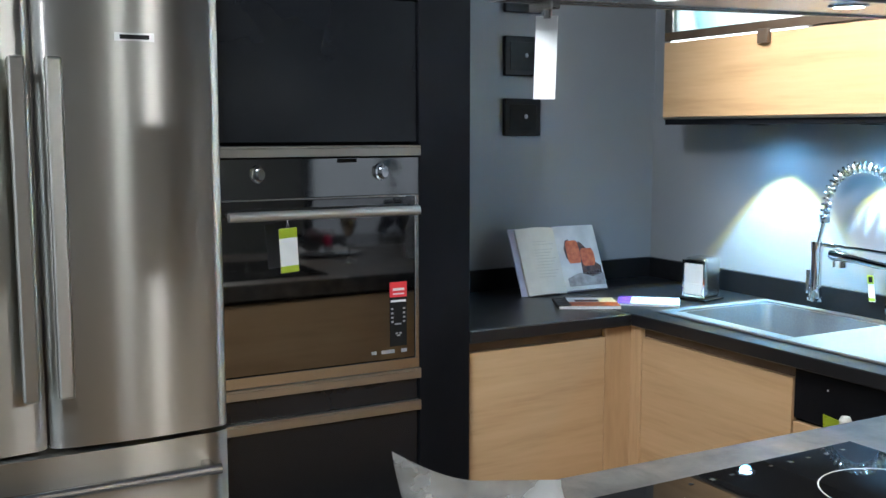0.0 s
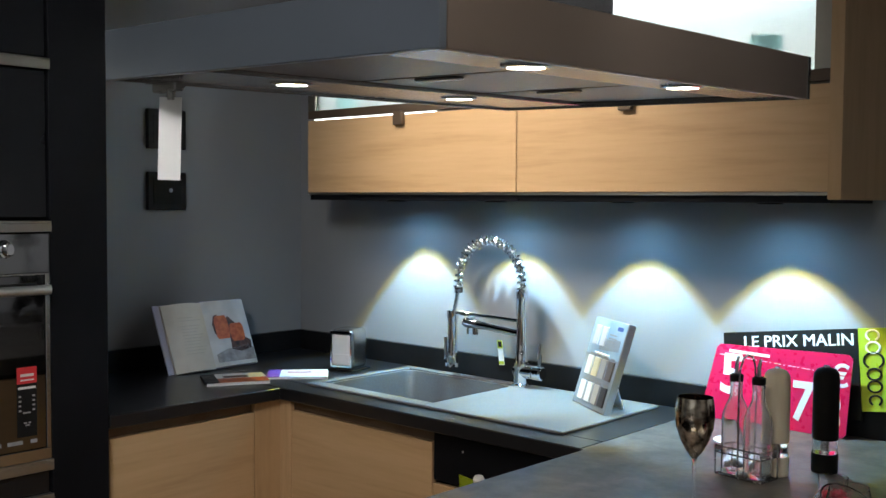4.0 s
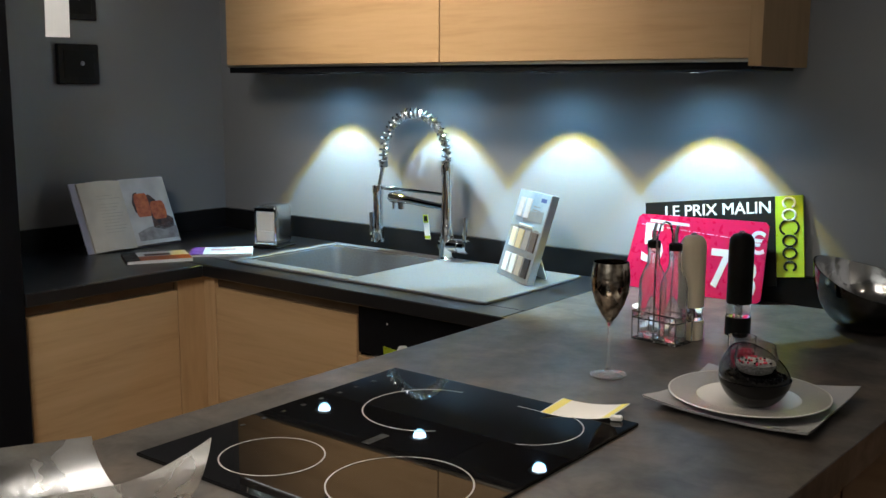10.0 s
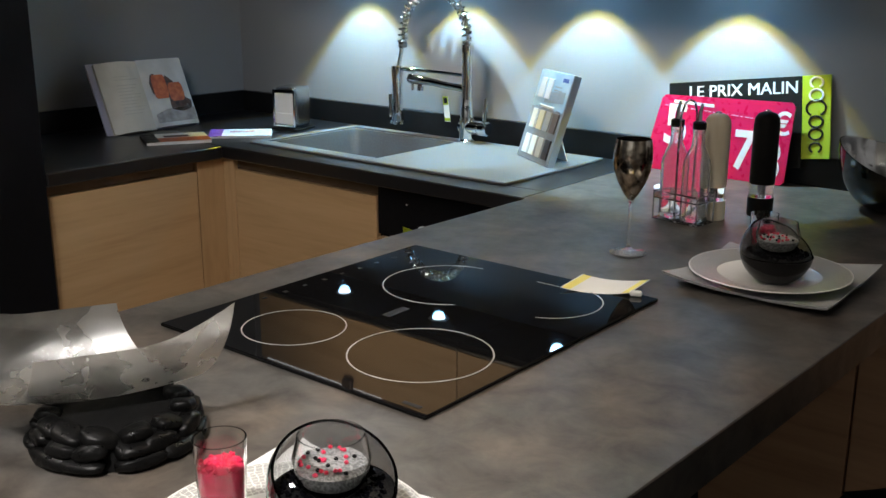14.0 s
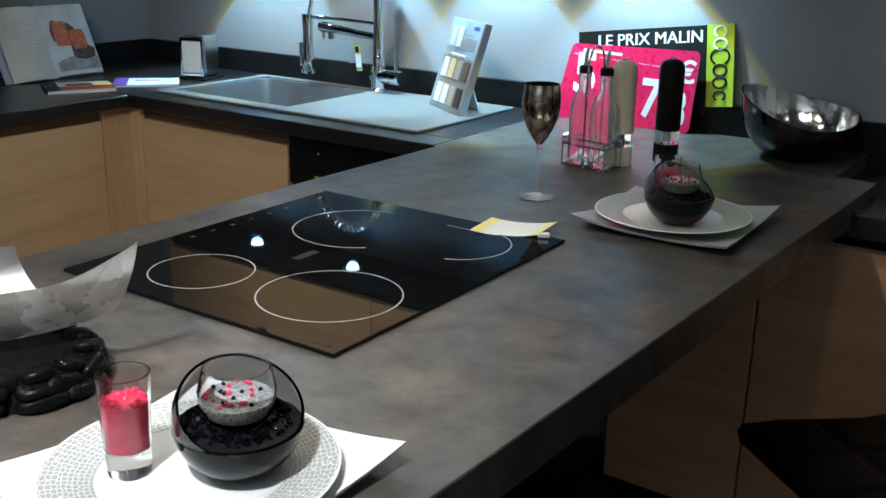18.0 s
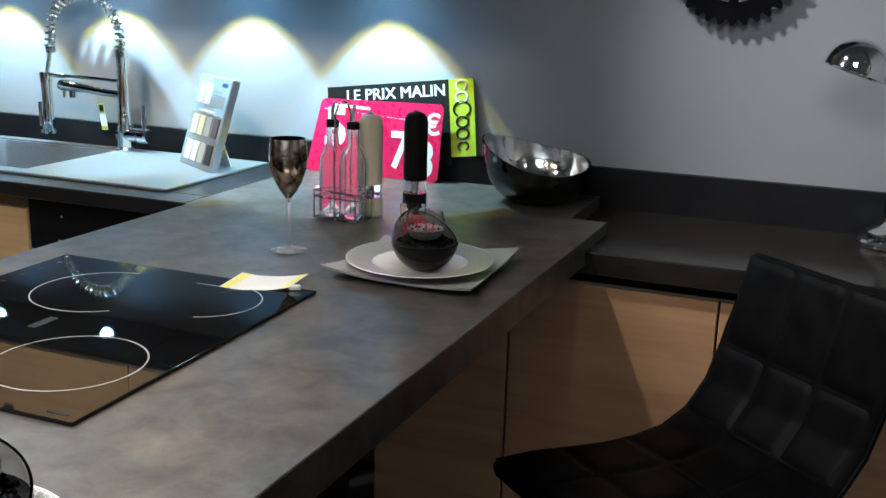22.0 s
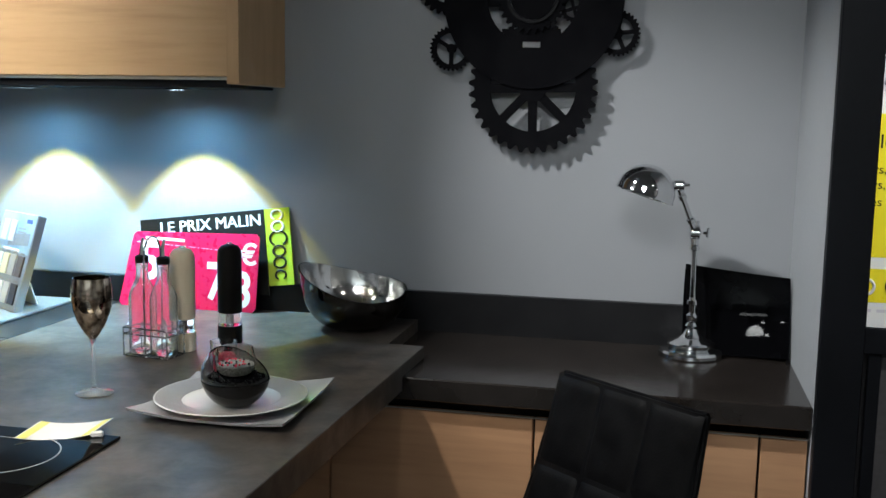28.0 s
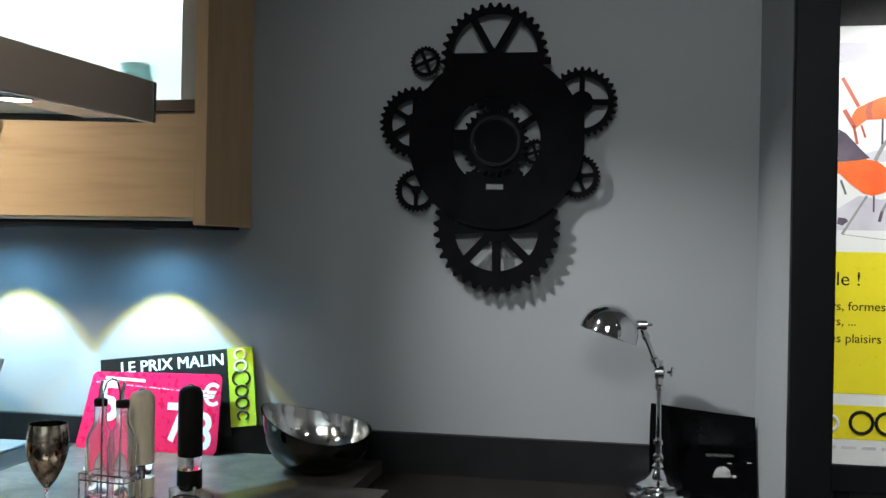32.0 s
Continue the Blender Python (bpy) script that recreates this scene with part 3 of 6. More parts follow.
wbox("lift_door", col, M_BLACK, 0.702, 0.742, -1.918, -1.363, 1.440, 1.815, 0.0015, "glossy black lift-up door")
wbox("top_door", col, M_BLACK, 0.702, 0.742, -1.918, -1.363, 1.850, 2.398, 0.0015)
for z in (0.694, 0.785, 1.403, 1.818):
    rail = wbox("grip_rail", col, M_ALU, 0.702, 0.757, -1.918, -1.357, z + 0.022, z + 0.028, 0.0012, "satin aluminium grip rail")
    wbox("rail_lip", rail, M_ALU, 0.752, 0.757, -1.918, -1.357, z, z + 0.0215, 0.001)

oven = thing("built_in_oven", (0.43, -1.64, 0.815), "built-in oven with black glass door, steel frame and two knobs", "oven")
wbox("chassis", oven, M_STEEL_D, 0.16, 0.735, -1.915, -1.366, 0.816, 1.398, 0.002)
wbox("control_panel", oven, M_PANELGLASS, 0.7355, 0.748, -1.917, -1.361, 1.298, 1.399, 0.001, "dark mirror-finish control panel")
for y in (-1.817, -1.476):
    k = part("knob", moved(lathe([(0, 0.0), (0.017, 0.0), (0.017, 0.006), (0.0135, 0.010), (0.0125, 0.030), (0.010, 0.034), (0, 0.034)], 24), Matrix.Translation((0.748 - 0.43, y + 1.64, 1.361 - 0.815)) @ pose(0, 0, 0, 0, 90, 0) @ Matrix.Diagonal((1.35, 0.92, 1, 1))), M_CHROME, oven, "chrome rotary knob")
    autosmooth(k)
wbox("display", oven, M_GAP, 0.7481, 0.749, -1.60, -1.545, 1.387, 1.397, 0.0)
door = wbox("oven_door", oven, M_OVENGLASS, 0.7355, 0.746, -1.917, -1.373, 0.845, 1.292, 0.001, "black glass oven door")
wbox("door_frame", door, M_STEEL, 0.7355, 0.750, -1.372, -1.3605, 0.842, 1.292, 0.001)
wbox("door_frame", door, M_STEEL, 0.7355, 0.751, -1.917, -1.3605, 0.814, 0.8435, 0.001)
wbox("door_frame", door, M_STEEL, 0.7355, 0.750, -1.917, -1.3605, 1.2925, 1.2975, 0.001)
hb = part("door_handle", merged(tube([(0.785 - 0.43, -1.905 + 1.64, 0.442), (0.785 - 0.43, -1.378 + 1.64, 0.442)], 0.0125, 16), boxes((0.745 - 0.43, 0.785 - 0.43, -1.895 + 1.64, -1.88 + 1.64, 0.436, 0.448), (0.745 - 0.43, 0.785 - 0.43, -1.40 + 1.64, -1.385 + 1.64, 0.436, 0.448), bevel=0.002)), M_HANDLE, door, "round pale steel bar handle")
autosmooth(hb, 40)
st = wbox("energy_sticker", oven, M_SIGNRED, 0.7465, 0.7472, -1.449, -1.397, 1.017, 1.059, 0.0, "red and black door sticker")
wbox("sticker_mark", st, M_PAPER, 0.7473, 0.7476, -1.440, -1.405, 1.035, 1.042, 0.0)
wbox("sticker_mark", st, M_PAPER, 0.7473, 0.7476, -1.440, -1.405, 1.024, 1.028, 0.0)
wbox("sticker_mark", st, M_PAPER, 0.7466, 0.7469, -1.446, -1.400, 1.003, 1.009, 0.0)
wbox("sticker_field", st, M_INK, 0.7463, 0.7466, -1.449, -1.397, 0.880, 1.0165, 0.0, "black lower half of the sticker")
for z in (0.982, 0.970, 0.958, 0.946):
    for y in (-1.445, -1.409):
        wbox("sticker_mark", st, M_GREYINK, 0.7467, 0.7470, y, y + 0.007, z, z + 0.005, 0.0)
for a, b, z in ((-1.434, -1.414, 0.940), (-1.432, -1.424, 0.914), (-1.420, -1.413, 0.914), (-1.428, -1.417, 0.908)):
    wbox("sticker_mark", st, M_GREYINK, 0.7467, 0.7470, a, b, z, z + 0.004, 0.0)
for a, b in ((-1.505, -1.49), (-1.475, -1.435), (-1.415, -1.397)):
    wbox("sticker_mark", st, M_GREYINK, 0.7466, 0.7470, a, b, 0.862, 0.872, 0.0)

# price tag hung on the oven handle
tag = thing("price_tag", (0.797, -1.755, 1.17), "white and lime paper price tag hanging on the oven handle", "price tag")
part("card", moved(boxes((-0.0004, 0.0004, -0.024, 0.024, -0.057, 0.057), bevel=0.0), pose(0, 0, 0, 4, 4, 0)), M_PAPER, tag)
part("header_band", moved(boxes((0.0006, 0.0010, -0.024, 0.024, 0.032, 0.057), bevel=0.0), pose(0, 0, 0, 4, 4, 0)), M_LIME, tag)
part("footer_band", moved(boxes((0.0006, 0.0010, -0.024, 0.024, -0.057, -0.040), bevel=0.0), pose(0, 0, 0, 4, 4, 0)), M_LIME, tag)
part("loop", tube([(0.0, -0.004, 0.058), (-0.005, 0.0, 0.085), (-0.012, 0.001, 0.098), (-0.022, 0.001, 0.085), (-0.006, 0.004, 0.060)], 0.0007, 5), M_PAPER, tag)

# ---- base units ----
# brown of the metal brackets, also painted as shade into the door recesses
M_BRACKET = surface("brown_metal_and_recess_shade", (0.10, 0.07, 0.05), (0.14, 0.10, 0.07), 8.0, 0.4, 0.4)
def base_unit(name, label, x0, x1, y0, y1, group="base cabinets"):
    u = thing(name, ((x0 + x1) / 2, (y0 + y1) / 2, 0.0), label, "cabinet", group)
    return u


ua = base_unit("base_cabinet", "pale oak base cabinet with a handleless door under the corner worktop", 0.14, 0.72, -1.196, -0.69)
wbox("carcass", ua, M_SATIN, 0.14, 0.695, -1.194, -0.690, 0.12, 0.860, 0.0)
wbox("door", ua, M_OAK_Y, 0.698, 0.718, -1.178, -0.686, 0.125, 0.826, 0.0015)
wbox("edge_strip", ua, M_ALU, 0.70, 0.716, -1.190, -1.180, 0.125, 0.826, 0.001)
# brown strip painted in for the oak-tinted shade of the grip recess
wbox("recess_shade_strip", ua, M_BRACKET, 0.6955, 0.706, -1.190, -0.690, 0.828, 0.860, 0.0)
wbox("plinth", ua, M_SATIN, 0.14, 0.66, -1.194, -0.690, 0.0, 0.118, 0.0)
uc = base_unit("corner_cabinet", "pale oak corner base cabinet with upright filler panels", 0.14, 0.77, -0.69, -0.58)
wbox("carcass", uc, M_SATIN, 0.14, 0.690, -0.684, -0.03, 0.12, 0.860, 0.0)
wbox("filler_panel", uc, M_OAK_Z, 0.696, 0.716, -0.682, -0.566, 0.125, 0.8612, 0.0015)
wbox("filler_panel", uc, M_OAK_Z, 0.718, 0.770, -0.584, -0.566, 0.125, 0.8612, 0.0015)
wbox("plinth", uc, M_SATIN, 0.14, 0.66, -0.684, -0.03, 0.0, 0.118, 0.0)
us = base_unit("sink_cabinet", "pale oak sink base cabinet with a handleless door", 0.77, 1.38, -0.58, -0.03)
wbox("carcass", us, M_SATIN, 0.70, 1.378, -0.556, -0.53, 0.12, 0.860, 0.0)
wbox("side", us, M_SATIN, 1.362, 1.378, -0.528, -0.03, 0.12, 0.70, 0.0)
wbox("door", us, M_OAK_X, 0.774, 1.376, -0.582, -0.562, 0.125, 0.826, 0.0015)
# shade of the grip recess, again as a brown strip
wbox("recess_shade_strip", us, M_BRACKET, 0.774, 1.376, -0.572, -0.5565, 0.828, 0.860, 0.0)
wbox("plinth", us, M_SATIN, 0.70, 1.378, -0.53, -0.03, 0.0, 0.118, 0.0)
ud = base_unit("dishwasher_cabinet", "oak-fronted dishwasher with a black control fascia", 1.38, 1.89, -0.58, -0.03)
wbox("carcass", ud, M_SATIN, 1.382, 1.885, -0.556, -0.03, 0.12, 0.70, 0.0)
wbox("control_fascia", ud, M_SATIN, 1.382, 1.885, -0.580, -0.557, 0.722, 0.860, 0.0015, "black control fascia")
wbox("door", ud, M_OAK_X, 1.382, 1.885, -0.582, -0.562, 0.125, 0.712, 0.0015)
wbox("plinth", ud, M_SATIN, 1.382, 1.885, -0.53, -0.03, 0.0, 0.118, 0.0)
wbox("indicator", ud, M_PAPER, 1.487, 1.491, -0.5812, -0.5802, 0.815, 0.819, 0.0)

# cap and tag on the dishwasher front
cap = thing("bottle_stopper", (1.565, -0.592, 0.722), "small white stopper with a lime price tag on the dishwasher ledge", "stopper")
autosmooth(part("knob", moved(lathe([(0, 0), (0.012, 0), (0.015, 0.008), (0.010, 0.02), (0.014, 0.03), (0.016, 0.04), (0.011, 0.05), (0, 0.053)], 20), Matrix.Translation((0, -0.012, 0.0))), M_WHITE, cap))
part("tag", moved(boxes((-0.06, -0.012, -0.0005, 0.0005, 0.0, 0.04), bevel=0.0), pose(0, -0.02, 0.0, 10, 6, 0)), M_LIME, cap, "lime paper tag")

# peninsula base and desk cabinets
pb = thing("peninsula_base", (2.1, -1.4, 0.0), "black panelled base carrying the peninsula worktop", "cabinet")
wbox("carcass", pb, M_SATIN, 1.93, 2.325, -2.55, -0.60, 0.0, 0.836, 0.002)
wbox("kitchen_side_panel", pb, M_OAK_Y, 1.905, 1.928, -2.55, -0.60, 0.10, 0.82, 0.0015)

M_STRIP = glow("fluorescent_strip", (0.80, 0.95, 1.0), 34.0)
M_THINSTRIP = glow("thin_strip_light", (0.85, 0.95, 1.0), 5.0)
M_SPOTLENS = glow("led_lens", (0.8, 0.93, 1.0), 12.0)
M_FROST = glassy("frosted_pane", (0.93, 0.98, 1.0), 0.35, 1.2)
M_CUP = surface("turquoise_glass", (0.40, 0.75, 0.76), (0.45, 0.80, 0.80), 6.0, 0.1)

# desk doors take the oak browned by painted-in bounce light
DESK_SEAMS = (2.33, 2.664, 3.119, 3.58, 3.675)
for a, b in zip(DESK_SEAMS, DESK_SEAMS[1:]):
    du = base_unit("desk_cabinet", "oak desk base cabinet with a handleless door, warm bounce light in its colour", a, b, -0.48, -0.03, "desk cabinets")
    wbox("carcass", du, M_SATIN, a + 0.001, b - 0.001, -0.456, -0.03, 0.10, 0.784, 0.0)
    wbox("door", du, M_OAK_BOUNCE, a + 0.0025, b - 0.0025, -0.480, -0.458, 0.10, 0.796, 0.0015)
    wbox("plinth", du, M_SATIN, a + 0.001, b - 0.001, -0.43, -0.03, 0.0, 0.098, 0.0)
wbox("edge_rail", desk, M_ALU, 2.752, 3.674, -0.486, -0.481, 0.7985, 0.8010, 0.0, "thin aluminium rail under the top")
wbox("grip_channel", du, M_GAP, 2.34, 3.674, -0.450, -0.03, 0.786, 0.818, 0.0)

# ---- hood over the hob ----
HX0, HX1, HY0, HY1, HZ = 1.917, 2.562, -1.857, -0.941, 1.645
hood = thing("island_hood", (2.24, -1.40, HZ), "flat stainless island hood with four halogen lights and mesh filters", "hood")
# bluish and brownish side panels carry painted reflections of the room
wbox("side_panel", hood, M_HOOD_BLUE, HX0, HX1, HY0, HY0 + 0.012, HZ, HZ + 0.070, 0.0012)
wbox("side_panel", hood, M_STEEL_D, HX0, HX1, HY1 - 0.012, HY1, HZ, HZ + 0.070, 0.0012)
wbox("side_panel", hood, M_HOOD_WARM, HX1 - 0.012, HX1, HY0 + 0.0125, HY1 - 0.0125, HZ, HZ + 0.070, 0.0012)
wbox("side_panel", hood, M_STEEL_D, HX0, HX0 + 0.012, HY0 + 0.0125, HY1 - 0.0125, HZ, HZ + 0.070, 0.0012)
wbox("top_plate", hood, M_STEEL_D, HX0 + 0.013, HX1 - 0.013, HY0 + 0.013, HY1 - 0.013, HZ + 0.055, HZ + 0.069, 0.0)
wbox("light_strip", hood, M_STEEL, HX1 - 0.115, HX1 - 0.0125, HY0 + 0.0125, HY1 - 0.0125, HZ + 0.004, HZ + 0.012, 0.001, "polished lamp strip")
wbox("light_strip", hood, M_STEEL, HX0 + 0.0125, HX0 + 0.195, HY0 + 0.0125, HY1 - 0.0125, HZ + 0.004, HZ + 0.012, 0.001, "polished lamp strip")
M_FILTER = surface("hood_mesh_filter", (0.20, 0.165, 0.135), (0.26, 0.215, 0.175), 240.0, 0.34, 1.0, 0.12, fine=200.0, rough_span=0.04)
fy = (HY1 - HY0 - 0.03) / 3
for i in range(3):
    y = HY0 + 0.015 + fy * i
    fl = wbox("filter", hood, M_FILTER, HX0 + 0.20, HX1 - 0.12, y + 0.004, y + fy - 0.004, HZ + 0.010, HZ + 0.022, 0.002, "grey mesh grease filter")
    wbox("filter_latch", fl, M_STEEL_D, HX0 + 0.30, HX0 + 0.38, y + 0.012, y + 0.032, HZ + 0.006, HZ + 0.0098, 0.001)
M_LAMP = glow("halogen_lens", (1.0, 0.93, 0.82), 40.0)
for hx, hy in HOOD_XY:
    ring = autosmooth(part("lamp_ring", moved(lathe([(0.0235, 0.001), (0.029, 0.0003), (0.033, 0.002), (0.032, 0.006), (0.0235, 0.006)], 28, closed=True), Matrix.Translation((hx - 2.24, hy + 1.40, 0.0))), M_CHROME, hood, "chrome lamp ring"))
    part("lamp_lens", moved(lathe([(0, 0.0006), (0.014, 0.0009), (0.0230, 0.0016), (0.0230, 0.005), (0, 0.005)], 24), Matrix.Translation((hx - 2.24, hy + 1.40, 0.0))), M_LAMP, ring, "lit halogen lens")
wbox("chimney", hood, M_STEEL, 2.10, 2.38, -1.54, -1.26, HZ + 0.071, 2.675, 0.002, "square steel chimney")
# it hangs a little out of level
hood.rotation_euler = (0.0229, 0.0248, 0.0)
hood.location.z += 0.0145

# white tag hung under the hood
pt = thing("hanging_tag", (1.967, -1.787, HZ + 0.008), "long white card hanging from a clip under the hood", "price tag")
part("clip", boxes((-0.03, 0.03, -0.008, 0.008, -0.010, 0.004), bevel=0.002), M_STEEL_D, pt, "dark metal clip")
part("swivel", tube([(0.008, 0, -0.008), (0.008, 0, -0.022)], 0.006, 10), M_STEEL, pt)
part("card", moved(boxes((-0.0165, 0.0165, -0.0006, 0.0006, -0.137, -0.018), bevel=0.0), pose(0.008, 0, 0, 0, 1.5, 38)), M_PAPER, pt)

# ---- wall cabinets ----
UX = (0.498, 1.428, 2.342)
UY = -0.285
RISE = 0.010
for a, b in zip(UX, UX[1:]):
    wu = thing("wall_cabinet", ((a + b) / 2, -0.14, 1.505), "pale oak wall cabinet with a horizontal lift-up door", "cabinet", "wall cabinets")
    wbox("carcass", wu, M_SATIN, a + 0.001, b - 0.001, UY + 0.022, -0.002, 1.512, 1.752, 0.0)
    wbox("door", wu, M_OAK_X, a + 0.0015, b - 0.0015, UY, UY + 0.020, 1.506, 1.756, 0.0015, "oak lift-up door")
    wbox("underside_panel", wu, M_SATIN, a + 0.001, b - 0.001, UY + 0.012, -0.002, 1.480, 1.5055, 0.001, "dark underside panel with spots")
    wbox("edge_rail", wu, M_ALU, a + 0.001, b - 0.001, UY + 0.002, UY + 0.0115, 1.498, 1.5052, 0.0008)
    gu = thing("glass_wall_cabinet", ((a + b) / 2, -0.14, 1.765), "lit wall cabinet with an aluminium-framed frosted glass door", "cabinet", "glass wall cabinets")
    wbox("carcass_bottom", gu, M_ALU, a + 0.001, b - 0.001, UY + 0.022, -0.002, 1.760, 1.772, 0.0)
    wbox("carcass_top", gu, M_ALU, a + 0.001, b - 0.001, UY + 0.022, -0.002, 2.088, 2.10, 0.0)
    wbox("carcass_back", gu, M_WHITE, a + 0.001, b - 0.001, -0.014, -0.002, 1.7725, 2.0875, 0.0)
    for p, q in ((a + 0.001, a + 0.016), (b - 0.016, b - 0.001)):
        wbox("carcass_side", gu, M_WHITE, p, q, UY + 0.022, -0.0145, 1.7725, 2.0875, 0.0)
    wbox("light_strip", gu, M_STRIP, a + 0.03, b - 0.03, -0.10, -0.07, 2.078, 2.087, 0.0, "fluorescent strip")
    if a < 1.0:
        wbox("light_strip", gu, M_THINSTRIP, a + 0.03, a + 0.60, UY + 0.004, UY + 0.016, 1.7575, 1.7598, 0.0, "thin lit strip under the glass door")
    wbox("frame_rail", gu, M_BRACKET, a + 0.002, b - 0.002, UY, UY + 0.020, 1.762, 1.790, 0.001, "brown lower rail")
    wbox("frame_rail", gu, M_ALU, a + 0.002, b - 0.002, UY, UY + 0.020, 2.060, 2.098, 0.001)
    wbox("frame_stile", gu, M_ALU, a + 0.002, a + 0.042, UY, UY + 0.020, 1.7902, 2.0598, 0.001)
    wbox("frame_stile", gu, M_ALU, b - 0.042, b - 0.002, UY, UY + 0.020, 1.7902, 2.0598, 0.001)
    wbox("frosted_pane", gu, M_FROST, a + 0.042, b - 0.042, UY + 0.008, UY + 0.013, 1.790, 2.060, 0.0, "frosted glass pane").visible_shadow = False
    wu.location.z += RISE
    gu.location.z += RISE
side = thing("cabinet_end_panel", (2.357, -0.15, 1.488), "pale oak end panel closing the wall cabinets", "panel")
wbox("panel", side, M_OAK_Z, 2.3435, 2.374, -0.299, -0.001, 1.488, 2.105, 0.0015)
wbox("edge_band", side, M_OAK_Z, 2.3437, 2.3738, -0.3005, -0.2992, 1.489, 2.104, 0.0, "pale oak edge band")
side.location.z += RISE
for sx in SPOT_X:
    ds = thing("under_cabinet_spot", (sx, -0.150, 1.490), "small round recessed spot under the wall cabinet", "lamp", "under cabinet spots")
    autosmooth(part("ring", lathe([(0.022, 0.0), (0.032, -0.001), (0.034, -0.003), (0.022, -0.004)], 24, closed=True), M_CHROME, ds))
    part("lens", lathe([(0, -0.0005), (0.0215, -0.0005), (0.0215, -0.0015), (0, -0.0015)], 20), M_SPOTLENS, ds, "lit lens")
br = thing("cabinet_bracket", (0.957, -0.294, 1.762), "small brown metal bracket on the cabinet door edge", "bracket")
part("plate", boxes((-0.020, 0.020, -0.0105, 0.008, -0.030, 0.014), bevel=0.002), M_BRACKET, br)
copy_thing(br, pose(1.80, -0.294, 1.762))
# cups behind the frosted glass
def cup(place):
    c = thing("glass_tumbler", place, "turquoise glass tumbler seen through the frosted pane", "glass", "tumblers")
    autosmooth(part("body", lathe([(0, 0), (0.024, 0), (0.030, 0.01), (0.042, 0.115), (0.039, 0.115), (0.027, 0.012), (0, 0.01)], 24), M_CUP, c))
    return c
for cx in (1.78, 1.95, 2.15, 0.62):
    cup((cx, -0.215 + 0.02 * (cx % 0.3), 1.7728 + RISE))

# ---- sink run ----
def tub(x0, x1, y0, y1, z0, z1, wall, r=0.03):
    """An open tub with a thick wall."""
    def ring(inset, z, rad):
        pts = []
        for cx, cy, a0 in ((x1 - inset - rad, y1 - inset - rad, 0), (x0 + inset + rad, y1 - inset - rad, 90), (x0 + inset + rad, y0 + inset + rad, 180), (x1 - inset - rad, y0 + inset + rad, 270)):
            for k in range(5):
                a = radians(a0 + 90 * k / 4)
                pts.append((cx + rad * math.cos(a), cy + rad * math.sin(a), z))
        return pts
    bm = bmesh.new()
    rings = [[bm.verts.new(p) for p in q] for q in (ring(0, z0, r), ring(0, z1, r), ring(wall, z1, r), ring(wall + 0.004, z1 - 0.01, r), ring(wall + 0.012, z0 + wall + 0.015, r), ring(wall + 0.03, z0 + wall, r))]
    for a, b in zip(rings, rings[1:]):
        for i in range(len(a)):
            j = (i + 1) % len(a)
            bm.faces.new((a[i], a[j], b[j], b[i]))
    bm.faces.new(rings[0])
    bm.faces.new(rings[-1])
    return bm


sink = thing("kitchen_sink", (1.28, -0.29, 0.90), "pale grey composite sink with a flat drainer set into the worktop", "sink")
OX, OY, OZ = 1.28, -0.29, 0.90
BX0, BX1, BY0, BY1 = 0.812, 1.292, -0.485, -0.088
# bowl coloured darker than the rim and drainer
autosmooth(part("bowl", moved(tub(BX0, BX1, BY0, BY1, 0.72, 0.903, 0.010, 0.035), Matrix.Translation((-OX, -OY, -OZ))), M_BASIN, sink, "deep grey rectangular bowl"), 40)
rim = [("rim", 0.782, BX0 + 0.004, -0.530, -0.058), ("rim", BX0 + 0.0045, BX1 - 0.0045, -0.530, BY0 + 0.004), ("rim", BX0 + 0.0045, BX1 - 0.0045, BY1 - 0.004, -0.058)]
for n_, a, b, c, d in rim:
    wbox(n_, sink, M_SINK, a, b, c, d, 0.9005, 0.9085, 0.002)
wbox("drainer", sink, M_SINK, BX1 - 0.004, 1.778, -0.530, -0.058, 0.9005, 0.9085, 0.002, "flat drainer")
autosmooth(part("waste", moved(lathe([(0, 0.004), (0.018, 0.004), (0.02, 0.001), (0.04, 0.003), (0.044, 0)], 24), Matrix.Translation((1.05 - OX, -0.28 - OY, 0.7305 - OZ))), M_CHROME, sink, "round steel waste"))


def coil(points, radius, turns, wire, steps=14):
    """A wire wound round a path."""
    pts = [Vector(p) for p in points]
    lens = [0.0]
    for a, b in zip(pts, pts[1:]):
        lens.append(lens[-1] + (b - a).length)
    out = []
    n = turns * steps
    for i in range(n + 1):
        s = lens[-1] * i / n
        k = max(j for j in range(len(pts) - 1) if lens[j] <= s + 1e-9)
        u = (s - lens[k]) / max(1e-9, lens[k + 1] - lens[k])
        p = pts[k].lerp(pts[k + 1], u)
        d = (pts[k + 1] - pts[k]).normalized()
        side = Vector((0, 1, 0))
        other = d.cross(side).normalized()
        a = 2 * math.pi * i / steps
        out.append(p + radius * (math.cos(a) * side + math.sin(a) * other))
    return tube(out, wire, 6)


TX, TY, TZ = 1.312, -0.100, 0.9090
tap = thing("spring_mixer_tap", (TX, TY, TZ), "tall chrome kitchen mixer with a spring arch and pull-down spray", "tap")
autosmooth(part("base", lathe([(0, 0), (0.030, 0), (0.030, 0.006), (0.024, 0.011), (0.0235, 0.072), (0, 0.072)], 28), M_CHROME, tap))
autosmooth(part("column", lathe([(0, 0.072), (0.0200, 0.072), (0.0200, 0.105), (0.0175, 0.110), (0.0170, 0.135), (0.0170, 0.272), (0.0190, 0.276), (0.0190, 0.300), (0.0, 0.300)], 24), M_CHROME, tap))
